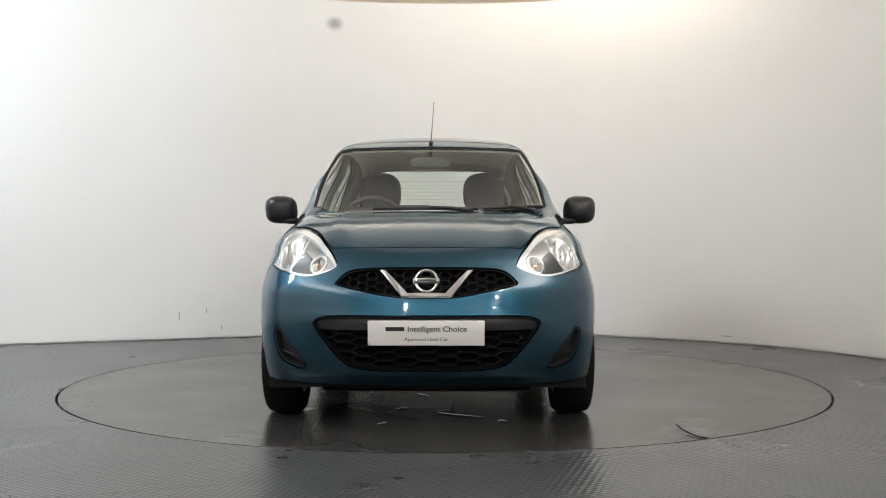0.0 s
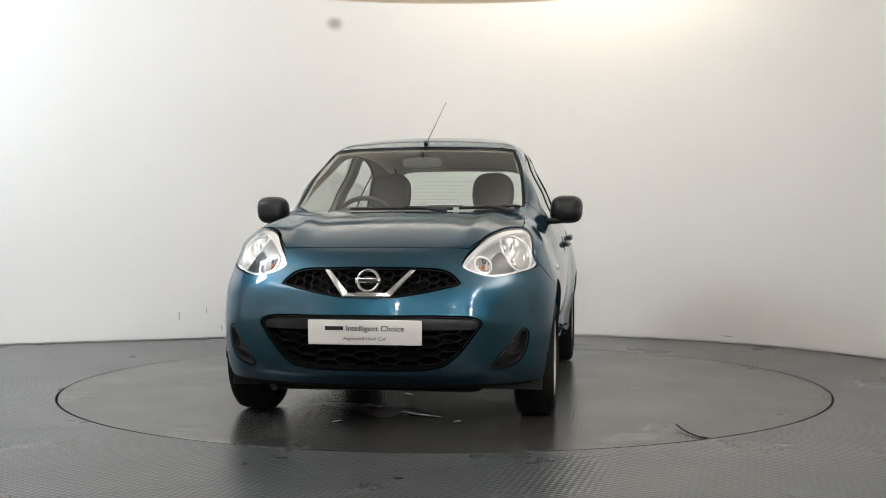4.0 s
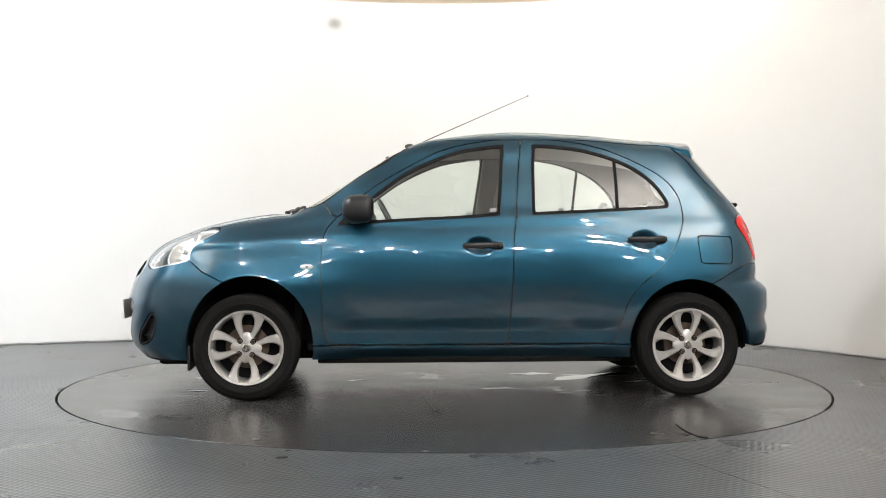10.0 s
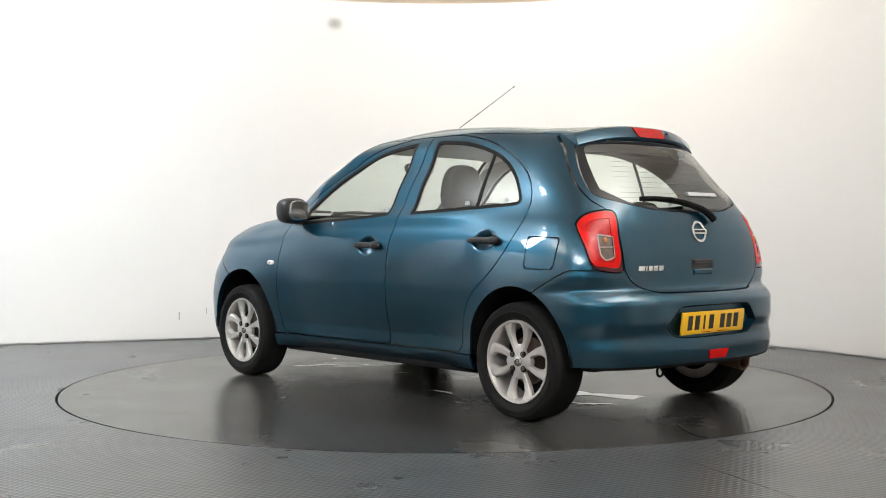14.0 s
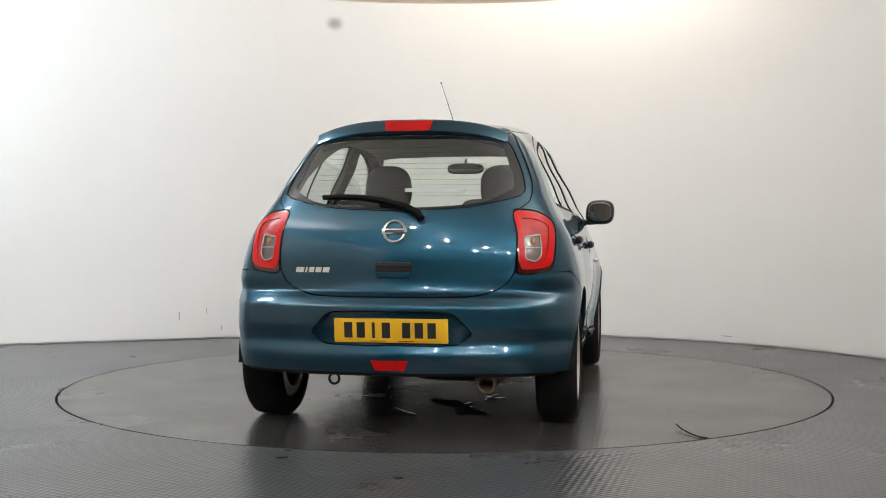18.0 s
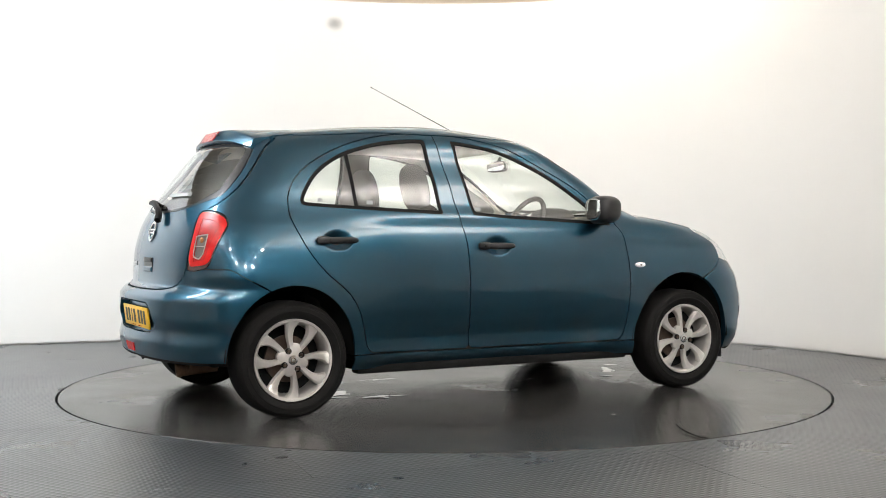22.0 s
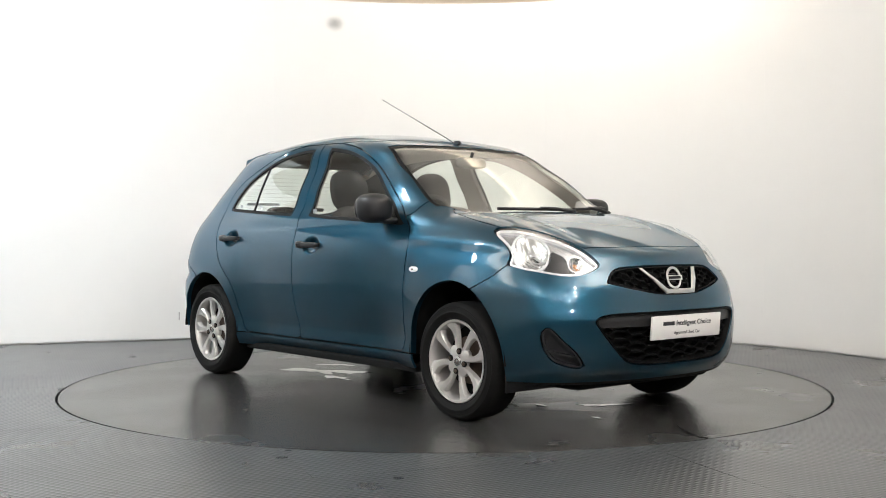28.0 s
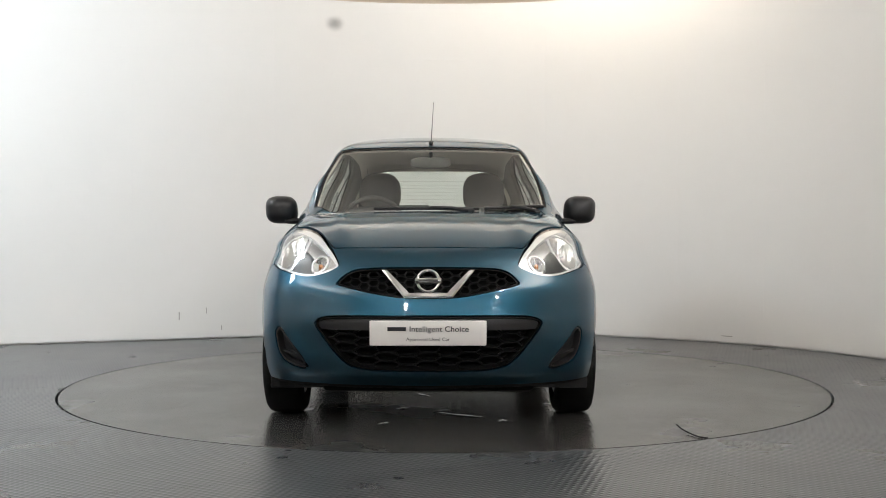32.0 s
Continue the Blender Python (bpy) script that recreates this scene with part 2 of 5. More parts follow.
def tube(points, radius, n=10, taper=1.0):
    verts, faces, k = [], [], len(points)
    pts = [Vector(q) for q in points]
    for i, q in enumerate(pts):
        d = (pts[min(i + 1, k - 1)] - pts[max(i - 1, 0)]).normalized()
        s = d.orthogonal().normalized() if abs(d.z) > 0.95 else d.cross(Vector((0, 0, 1))).normalized()
        u = s.cross(d)
        r = radius * (1 + (taper - 1) * i / (k - 1))
        verts += [q + r * (math.cos(2 * math.pi * a / n) * s + math.sin(2 * math.pi * a / n) * u) for a in range(n)]
    for i in range(k - 1):
        for a in range(n):
            b = (a + 1) % n
            faces.append((i * n + a, i * n + b, (i + 1) * n + b, (i + 1) * n + a))
    faces += [tuple(range(n)), tuple(range((k - 1) * n, k * n))]
    return raw(verts, faces)


def prism(outline, place, near, far):
    """A slab over a flat outline; place(u, v, h) gives the point at height h over it."""
    n = len(outline)
    verts = [place(u, v, far) for u, v in outline] + [place(u, v, near) for u, v in outline]
    faces = [tuple(range(n)), tuple(range(2 * n - 1, n - 1, -1))] + [(i, (i + 1) % n, n + (i + 1) % n, n + i) for i in range(n)]
    bm = raw(verts, faces)
    bmesh.ops.triangulate(bm, faces=[f for f in bm.faces if len(f.verts) > 4])
    return bm


def pill(cx, cy, cz, rx, ry, rz, power=3.0, n=24, m=16):
    """A rounded block, between a ball and a box."""
    verts, faces = [], []
    f = lambda c: math.copysign(abs(c) ** (2 / power), c)
    for i in range(m + 1):
        a = -math.pi / 2 + math.pi * i / m
        for j in range(n):
            b = 2 * math.pi * j / n
            verts.append((cx + rx * f(math.cos(a)) * f(math.cos(b)), cy + ry * f(math.cos(a)) * f(math.sin(b)), cz + rz * f(math.sin(a))))
    for i in range(m):
        for j in range(n):
            k = (j + 1) % n
            faces.append((i * n + j, i * n + k, (i + 1) * n + k, (i + 1) * n + j))
    bm = raw(verts, faces)
    bmesh.ops.remove_doubles(bm, verts=bm.verts, dist=1e-6)
    return bm


def joined(*bms):
    out = bms[0]
    for b in bms[1:]:
        me = bpy.data.meshes.new("tmp")
        b.to_mesh(me)
        out.from_mesh(me)
        b.free()
        bpy.data.meshes.remove(me)
    return out


# ---- skins: (points, normals, triangles) cut by fields ----
def clip(skin, g):
    """The piece of a skin on which the field g, given at its points, is below nought."""
    v, n, f = skin
    ins = g < 0
    cnt = ins[f].sum(1)
    full = f[cnt == 3]
    cut = f[(cnt == 1) | (cnt == 2)]
    if len(cut):
        flip = cnt[(cnt == 1) | (cnt == 2)]
        lone = np.where(flip == 1, np.argmax(ins[cut], 1), np.argmin(ins[cut], 1))
        rows = np.arange(len(cut))
        a, b, c = cut[rows, lone], cut[rows, (lone + 1) % 3], cut[rows, (lone + 2) % 3]
        e = np.sort(np.stack([np.concatenate([a, a]), np.concatenate([b, c])], 1), 1)
        u, inv = np.unique(e, axis=0, return_inverse=True)
        inv = inv.ravel()
        t = (g[u[:, 0]] / (g[u[:, 0]] - g[u[:, 1]]))[:, None]
        nv, nn = v[u[:, 0]] * (1 - t) + v[u[:, 1]] * t, n[u[:, 0]] * (1 - t) + n[u[:, 1]] * t
        ab, ac = len(v) + inv[:len(cut)], len(v) + inv[len(cut):]
        one = flip == 1
        tri = [np.stack([a, ab, ac], 1)[one], np.stack([ab, b, c], 1)[~one], np.stack([ab, c, ac], 1)[~one]]
        v, n, f = np.concatenate([v, nv]), np.concatenate([n, nn]), np.concatenate([full, *tri])
    else:
        f = full
    used, f2 = np.unique(f, return_inverse=True)
    return v[used], n[used], f2.reshape(-1, 3)


def poly_field(outline, uv):
    """Signed distance to a closed outline: below nought inside."""
    p = np.array(outline, float)
    q = np.roll(p, -1, 0)
    best, odd = np.full(len(uv), 1e9), np.zeros(len(uv), bool)
    for (ax, ay), (bx, by) in zip(p, q):
        dx, dy = bx - ax, by - ay
        t = np.clip(((uv[:, 0] - ax) * dx + (uv[:, 1] - ay) * dy) / (dx * dx + dy * dy + 1e-12), 0, 1)
        best = np.minimum(best, (uv[:, 0] - ax - t * dx) ** 2 + (uv[:, 1] - ay - t * dy) ** 2)
        if ay != by:
            odd ^= ((ay > uv[:, 1]) != (by > uv[:, 1])) & (uv[:, 0] < dx * (uv[:, 1] - ay) / (by - ay) + ax)
    d = np.sqrt(best)
    return np.where(odd, -d, d)


def rounded(points, n=6, sharp=()):
    """A closed smooth line through points; those in sharp stay corners."""
    p, out = [Vector(q) for q in points], []
    k = len(p)
    for i in range(k):
        a, b, c, d = p[i - 1], p[i], p[(i + 1) % k], p[(i + 2) % k]
        tb = Vector((0, 0)) if i in sharp else (c - a) * 0.5
        tc = Vector((0, 0)) if (i + 1) % k in sharp else (d - b) * 0.5
        lim = (c - b).length
        tb, tc = tb * min(1, lim / max(tb.length, 1e-9)), tc * min(1, lim / max(tc.length, 1e-9))
        for s in (j / n for j in range(n)):
            out.append(tuple((2 * s ** 3 - 3 * s * s + 1) * b + (s ** 3 - 2 * s * s + s) * tb + (3 * s * s - 2 * s ** 3) * c + (s ** 3 - s * s) * tc))
    return out


def mirrored(half):
    """Closes a half outline, from the middle line round to it, by its mirror image."""
    half = list(half)
    while abs(half[-2][0]) < 1e-6:
        half.pop()
    return half + [(-u, v) for u, v in reversed(half) if abs(u) > 1e-6]


def skin_object(name, skin, mat, parent, label="", flange=0.012, shift=0.0):
    v, n, f = skin
    v = v - n * shift
    if flange:
        e = np.concatenate([f[:, [0, 1]], f[:, [1, 2]], f[:, [2, 0]]])
        key = np.sort(e, 1)
        _, first, count = np.unique(key, axis=0, return_index=True, return_counts=True)
        rim = e[first[count == 1]]
        ids = np.unique(rim)
        at = np.zeros(len(v), int)
        at[ids] = np.arange(len(ids))
        k, m = len(v), len(ids)
        a, b = at[rim[:, 0]], at[rim[:, 1]]
        f = np.concatenate([f, np.stack([k + b, k + a, k + m + a], 1), np.stack([k + b, k + m + a, k + m + b], 1)])
        v = np.concatenate([v, v[ids], v[ids] - n[ids] * flange])
        n = np.concatenate([n, np.zeros((2 * m, 3))])
    me = bpy.data.meshes.new(name)
    me.from_pydata(v.tolist(), [], f.tolist())
    me.shade_smooth()
    me.normals_split_custom_set_from_vertices(n.tolist())
    return link(name, me, mat, parent, label)


def halves(skin):
    y = skin[0][:, 1]
    return clip(skin, -y), clip(skin, y)


def refine(skin, times=1):
    """Splits each triangle into four."""
    v, n, f = skin
    for _ in range(times):
        e = np.sort(np.concatenate([f[:, [0, 1]], f[:, [1, 2]], f[:, [2, 0]]]), 1)
        u, inv = np.unique(e, axis=0, return_inverse=True)
        inv = inv.ravel().reshape(3, -1) + len(v)
        m = n[u[:, 0]] + n[u[:, 1]]
        v, n = np.concatenate([v, (v[u[:, 0]] + v[u[:, 1]]) / 2]), np.concatenate([n, m / np.linalg.norm(m, axis=1)[:, None]])
        a, b, c = inv
        f = np.concatenate([np.stack(q, 1) for q in ((f[:, 0], a, c), (a, f[:, 1], b), (c, b, f[:, 2]), (a, b, c))])
    return v, n, f


# ---- room ----
RING = 2.258


def annulus(r0, outer, n=128):
    """The floor outside the turntable, out to a rectangle."""
    x0, x1, y0, y1 = outer
    verts, faces = [], []
    for i in range(n):
        a = 2 * math.pi * i / n
        c, s = math.cos(a), math.sin(a)
        k = min((x1 if c > 0 else x0) / c if abs(c) > 1e-9 else 1e9, (y1 if s > 0 else y0) / s if abs(s) > 1e-9 else 1e9)
        verts += [(r0 * c, r0 * s, -0.005), (r0 * c, r0 * s, -0.05), (k * c, k * s, -0.005)]
    for i in range(n):
        j = (i + 1) % n
        faces += [(3 * i, 3 * j, 3 * j + 2, 3 * i + 2), (3 * i + 1, 3 * j + 1, 3 * j, 3 * i)]
    return raw(verts, faces)


floor = part("floor", annulus(RING + 0.007, (-8.0, 6.0, -11.0, 6.0)), FLOOR)
tagged(floor, "dark grey painted tread plate studio floor", "floor", kind="structure")
pit = part("floor_pit", lathe([(0.0, -0.06), (RING + 0.2, -0.06)], 64, pose(0, 0, 0, 90, 0, 0) @ Matrix.Diagonal((1, 1, -1, 1))), DARK, floor)
turntable = part("turntable", lathe([(0.0, 0.0), (0.6, 0.0), (1.4, 0.0), (RING - 0.008, 0.0), (RING - 0.007, -0.001), (RING - 0.007, -0.05), (0.0, -0.05)], 160, pose(0, 0, 0, 90, 0, 0)), DISC, None)
tagged(turntable, "round dark steel car turntable, worn and wet in patches", "turntable")


def puddle(x, y, rx, ry, turn, lobes, seed):
    """A thin irregular film of water on the turntable."""
    rnd = random.Random(seed)
    ph = [rnd.uniform(0, 6.28) for _ in range(9)]
    verts, n = [(0, 0, 0.0005)], 96
    for k, h in ((0.93, 0.0005), (1.0, 0.0)):
        for i in range(n):
            a = 2 * math.pi * i / n
            r = 1 + 0.8 * sum(lobes / (0.6 * j + 1) * math.sin((j + 2) * a + ph[j]) for j in range(9))
            verts.append((k * rx * r * math.cos(a), k * ry * r * math.sin(a), h))
    faces = [(0, 1 + i, 1 + (i + 1) % n) for i in range(n)] + [(1 + i, 1 + n + i, 1 + n + (i + 1) % n, 1 + (i + 1) % n) for i in range(n)]
    ob = part("puddle", raw(verts, faces), WATER, turntable, "thin puddle of water")
    ob.matrix_local = pose(x, y, 0.0002, 0, 0, turn)


for row in ((-0.95, -0.25, 0.24, 0.10, 20, 0.42, 1), (-0.62, -0.38, 0.11, 0.05, -15, 0.4, 2), (-1.18, 0.02, 0.10, 0.05, 40, 0.35, 3), (1.26, 0.05, 0.10, 0.045, 60, 0.4, 4), (1.45, 0.28, 0.05, 0.025, 10, 0.3, 5),
            (1.05, -0.22, 0.06, 0.02, -40, 0.35, 6), (-0.30, 0.30, 0.08, 0.03, 5, 0.4, 7), (0.55, -0.12, 0.05, 0.02, 30, 0.3, 8), (1.52, -0.30, 0.04, 0.02, -20, 0.3, 9)):
    puddle(*row)
strip = part("seal_strip", tube([(1.175, -1.925, 0.003), (1.14, -1.905, 0.005), (1.115, -1.82, 0.007), (1.098, -1.73, 0.011), (1.090, -1.65, 0.018)], 0.0036, 8), SEAL)
tagged(strip, "torn black rubber seal strip lying on the turntable joint", "seal strip")


def floor_plates():
    """Steel tread plates round the turntable, laid along the straight wall."""
    turn = radians(20.2)
    place = pose(0, 0, 0, 0, 0, 20.2)
    for i in range(-3, 3):
        for j in range(-3, 5):
            u0, n0 = -1.41 + 3.0 * i + (1.5 if j % 2 else 0), -2.40 + 1.5 * j
            us, ns = np.linspace(u0 + 0.001, u0 + 2.999, 32), np.linspace(n0 + 0.001, n0 + 1.499, 17)
            a, b = np.meshgrid(us, ns, indexing="ij")
            v = np.stack([a.ravel(), b.ravel(), 0 * a.ravel()], 1)
            k = np.arange(31)[:, None] * 17 + np.arange(16)
            k = k.ravel()
            f = np.concatenate([np.stack([k, k + 17, k + 18], 1), np.stack([k, k + 18, k + 1], 1)])
            x, y = v[:, 0] * math.cos(turn) - v[:, 1] * math.sin(turn), v[:, 0] * math.sin(turn) + v[:, 1] * math.cos(turn)
            skin = (v, np.tile([0.0, 0.0, 1.0], (len(v), 1)), f)
            keep = np.maximum(RING + 0.007 - np.hypot(x, y), np.maximum(np.abs(x + 1.0) - 6.8, np.abs(y + 2.5) - 8.3))
            piece = clip(skin, keep)
            if len(piece[2]) > 20:
                ob = skin_object("plate", piece, FLOOR, floor, "", 0.004)
                ob.matrix_local = place


floor_plates()

ARC, TURN0, TURN1 = 3.385, -14.0, 110.2


def wall_point(s):
    """Plan point and outward direction, s metres along the wall from the start of the curve on the warm side."""
    total = math.radians(TURN1 - TURN0) * ARC
    if s < 0:
        a = math.radians(TURN0)
        return Vector((ARC * math.cos(a), ARC * math.sin(a))) + s * Vector((-math.sin(a), math.cos(a))), Vector((math.cos(a), math.sin(a)))
    a = math.radians(TURN0) + min(s, total) / ARC
    out = Vector((math.cos(a), math.sin(a)))
    return ARC * out + max(0, s - total) * Vector((-math.sin(a), math.cos(a))), out


def board(s0, s1, z0, z1, steps):
    verts, faces = [], []
    for i in range(steps + 1):
        q, o = wall_point(s0 + (s1 - s0) * i / steps)
        b = q + o * 0.018
        verts += [(q.x, q.y, z0), (q.x, q.y, z1), (b.x, b.y, z1), (b.x, b.y, z0)]
    for i in range(steps):
        for k in range(4):
            m = (k + 1) % 4
            faces.append((4 * i + k, 4 * i + m, 4 * i + 4 + m, 4 * i + 4 + k))
    faces += [(0, 1, 2, 3), (4 * steps, 4 * steps + 1, 4 * steps + 2, 4 * steps + 3)]
    return raw(verts, faces)


def backing(s0, s1, z0, z1, steps):
    verts, faces = [], []
    for i in range(steps + 1):
        q, o = wall_point(s0 + (s1 - s0) * i / steps)
        a, b = q + o * 0.017, q + o * 0.12
        verts += [(a.x, a.y, z0), (a.x, a.y, z1), (b.x, b.y, z1), (b.x, b.y, z0)]
    for i in range(steps):
        for k in range(4):
            m = (k + 1) % 4
            faces.append((4 * i + k, 4 * i + m, 4 * i + 4 + m, 4 * i + 4 + k))
    faces += [(0, 1, 2, 3), (4 * steps, 4 * steps + 1, 4 * steps + 2, 4 * steps + 3)]
    return raw(verts, faces)


WALL_TOP = 2.982
S0 = -2.4
curved = part("wall_curved", backing(S0, 13.5, 0, WALL_TOP, 150), WALL_EDGE)
tagged(curved, "curved white painted studio wall of flush boards", "wall", kind="structure")
start = math.radians(40.7 - TURN0) * ARC
widths = [(start + 0.786 + 1.22 * k, 1.22) for k in range(8)] + [(start, 0.786)] + [(start - 1.22 * k, 1.22) for k in range(1, 5)]
for s0, wide in widths:
    for z0, z1 in ((0.012, 1.2497), (1.2501, 2.4699), (2.4703, WALL_TOP)):
        part("board", board(s0 + 0.0002, s0 + wide - 0.0002, z0, z1, 10), WALL, curved)

for name, b in (("wall_left", box(-8.1, -8.0, -11, 6, 0, 3.9)), ("wall_right", box(5.9, 6.0, -11, 6, 0, 3.9)), ("wall_back", box(-8, 5.9, -11.1, -11, 0, 3.9)), ("wall_far", box(-8, 5.9, 5.9, 6, 0, 3.9))):
    tagged(part(name, b, ROOM if name == "wall_back" else TAN, smooth=False), "plain grey painted building wall" if name == "wall_back" else "plain tan painted building wall", "wall", kind="structure")
side = part("wall_side", box(-0.06, 0.06, -3.6, 3.6, 0, WALL_TOP, 0.004), WALL)
side.matrix_world = pose(-3.95, -3.75, 0, 0, 0, 20.5)
tagged(side, "white painted studio side wall", "wall", kind="structure")
tagged(part("ceiling", box(-8, 5.9, -11, 5.9, 3.8, 3.9), CEILING, smooth=False), "plain grey ceiling", "ceiling", kind="structure")


def ceiling_light():
    """A spot on a short stem, its face tilted towards +y."""
    root = new("ceiling_light")
    root.matrix_world = pose(-3.3, -1.0, 3.66)
    tilt, down = pose(0, 0, 0, 60, 0, 0), pose(0, 0, 0, 90, 0, 0)
    part("housing", lathe([(0.053, 0.0), (0.068, 0.0), (0.068, 0.10), (0.0, 0.10), (0.0, 0.04), (0.053, 0.03)], 24, tilt @ down), STICKER, root)
    part("lamp_face", lathe([(0.0, 0.012), (0.052, 0.012), (0.052, 0.028), (0.0, 0.028)], 24, tilt @ down), GLOW, root)
    part("stem", lathe([(0.0, 0.0), (0.014, 0.0), (0.014, 0.125), (0.035, 0.125), (0.035, 0.139), (0.0, 0.139)], 16, down), STICKER, root)
    return tagged(root, "round white spot lamp on a short ceiling stem, switched on", "ceiling light", "ceiling lights")


first = ceiling_light()
spots = [(-1.5, -5.4), (-1.1, -7.2), (-2.0, -8.6), (2.3, -4.6), (2.7, -5.9), (3.3, -7.4), (2.2, -8.0), (3.0, -9.2), (-0.4, -9.9), (0.8, -10.3), (1.7, -9.8), (0.2, -8.4)]
for x, y in spots:
    copy_thing(first, pose(x, y, 3.66, 0, 0, math.degrees(math.atan2(1.2 - y, 0.3 * x - x)) - 90))
first.matrix_world = pose(-3.3, -1.0, 3.66, 0, 0, -40)


def on_wall(s, z, name, half_w, half_h, mat, label):
    """A flat mark on the wall's face, s metres along it."""
    q, o = wall_point(s)
    ob = part(name, raw([(-half_w, 0, -half_h), (half_w, 0, -half_h), (half_w, 0, half_h), (-half_w, 0, half_h)], [(0, 1, 2, 3)]), mat, curved, label, smooth=False)
    ob.matrix_local = pose(q.x - o.x * 0.002, q.y - o.y * 0.002, z, 0, 0, math.degrees(math.atan2(o.y, o.x)) - 90)
    return ob


ALONG = lambda deg: math.radians(deg - TURN0) * ARC
# Lens dust, not a wall mark: a blurred spot added before the wall.
lens_spot = on_wall(ALONG(106.8), 2.778, "lens_spot", 1.0, 1.0, LENS_SPOT, "soft grey spot of lens dust, set against the wall")
lens_spot.scale = (0.105, 1, 0.085)
SCUFF = material("grey_scuff", (0.36, 0.34, 0.31), 0.8, vary=0.3, scale=60)
for s, z, w, h in ((ALONG(110.2) + 1.17, 0.201, 0.004, 0.035), (ALONG(110.2) + 0.94, 0.244, 0.003, 0.025), (ALONG(110.2) + 0.81, 0.094, 0.003, 0.02), (ALONG(40.5) + 0.35, 0.06, 0.05, 0.003)):
    on_wall(s, z, "scuff_mark", w, h, SCUFF, "grey scuff on the wall")


# ---- shape of the car body, in the car's own metres: x ahead, y to its left, z up ----
def curve(points):
    """A smooth function through (at, value) points, monotone between them."""
    p = np.array(points, float)
    xs, ys = p[:, 0], p[:, 1]
    h, d = np.diff(xs), np.diff(ys) / np.diff(xs)
    m = np.zeros(len(xs))
    m[0], m[-1] = d[0], d[-1]
    for i in range(1, len(xs) - 1):
        if d[i - 1] * d[i] > 0:
            w1, w2 = 2 * h[i] + h[i - 1], h[i] + 2 * h[i - 1]
            m[i] = (w1 + w2) / (w1 / d[i - 1] + w2 / d[i])

    def value(x):
        x = np.asarray(x, float)
        i = np.clip(np.searchsorted(xs, x) - 1, 0, len(h) - 1)
        s = np.clip((x - xs[i]) / h[i], 0, 1)
        inside = ((1 + 2 * s) * (1 - s) ** 2 * ys[i] + s * (1 - s) ** 2 * h[i] * m[i]
                  + s * s * (3 - 2 * s) * ys[i + 1] + s * s * (s - 1) * h[i] * m[i + 1])
        return inside + np.minimum(x - xs[0], 0) * m[0] + np.maximum(x - xs[-1], 0) * m[-1]
    return value


def step(a, b, x):
    s = np.clip((x - a) / (b - a), 0, 1)
    return s * s * (3 - 2 * s)


def smax(a, b, k):
    h = np.clip(0.5 + 0.5 * (a - b) / k, 0, 1)
    return b + (a - b) * h + k * h * (1 - h)


TOP = curve([(-1.85, 1.40), (-1.42, 1.445), (-1.0, 1.482), (-0.66, 1.512), (-0.31, 1.525), (-0.13, 1.517), (0.04, 1.497), (0.2, 1.470),
             (0.36, 1.413), (0.55, 1.307), (0.75, 1.184), (0.93, 1.074), (1.0, 1.037), (1.08, 1.029), (1.25, 1.005), (1.45, 0.961),
             (1.62, 0.906), (1.75, 0.854), (1.85, 0.805), (2.0, 0.69)])
FRONT = curve([(0.15, 1.84), (0.22, 1.90), (0.28, 1.955), (0.38, 1.982), (0.50, 1.986), (0.58, 1.966), (0.66, 1.938), (0.74, 1.886), (0.82, 1.844),
               (0.88, 1.81), (1.0, 1.72), (1.6, 1.2)])
REAR = curve([(0.15, -1.76), (0.22, -1.79), (0.30, -1.826), (0.365, -1.838), (0.43, -1.822), (0.50, -1.836), (0.58, -1.835), (0.62, -1.808), (0.655, -1.752), (0.70, -1.742),
              (0.80, -1.737), (0.926, -1.712), (1.02, -1.676), (1.10, -1.632), (1.276, -1.518), (1.36, -1.445), (1.416, -1.385), (1.6, -1.20)])
W_MID = curve([(0.15, 0.66), (0.225, 0.725), (0.265, 0.760), (0.292, 0.772), (0.302, 0.757), (0.36, 0.754), (0.45, 0.776), (0.55, 0.795), (0.65, 0.803), (0.75, 0.800), (0.85, 0.788), (0.905, 0.776), (0.93, 0.768),
               (0.95, 0.760), (1.0, 0.748), (1.07, 0.705), (1.17, 0.664), (1.31, 0.592), (1.38, 0.569), (1.45, 0.520), (1.52, 0.42), (1.6, 0.28)])
W_FRONT = curve([(0.15, 0.80), (0.25, 0.822), (0.35, 0.833), (0.50, 0.840), (0.62, 0.838), (0.74, 0.812), (0.84, 0.774), (0.90, 0.743),
                 (0.96, 0.705), (1.0, 0.671), (1.06, 0.60), (1.2, 0.48), (1.6, 0.2)])
W_REAR = curve([(0.15, 0.79), (0.25, 0.818), (0.35, 0.832), (0.50, 0.842), (0.64, 0.838), (0.78, 0.815), (0.88, 0.785), (0.96, 0.748), (1.02, 0.712), (1.08, 0.682),
                (1.17, 0.648), (1.27, 0.603), (1.36, 0.548), (1.43, 0.486), (1.48, 0.42), (1.6, 0.25)])


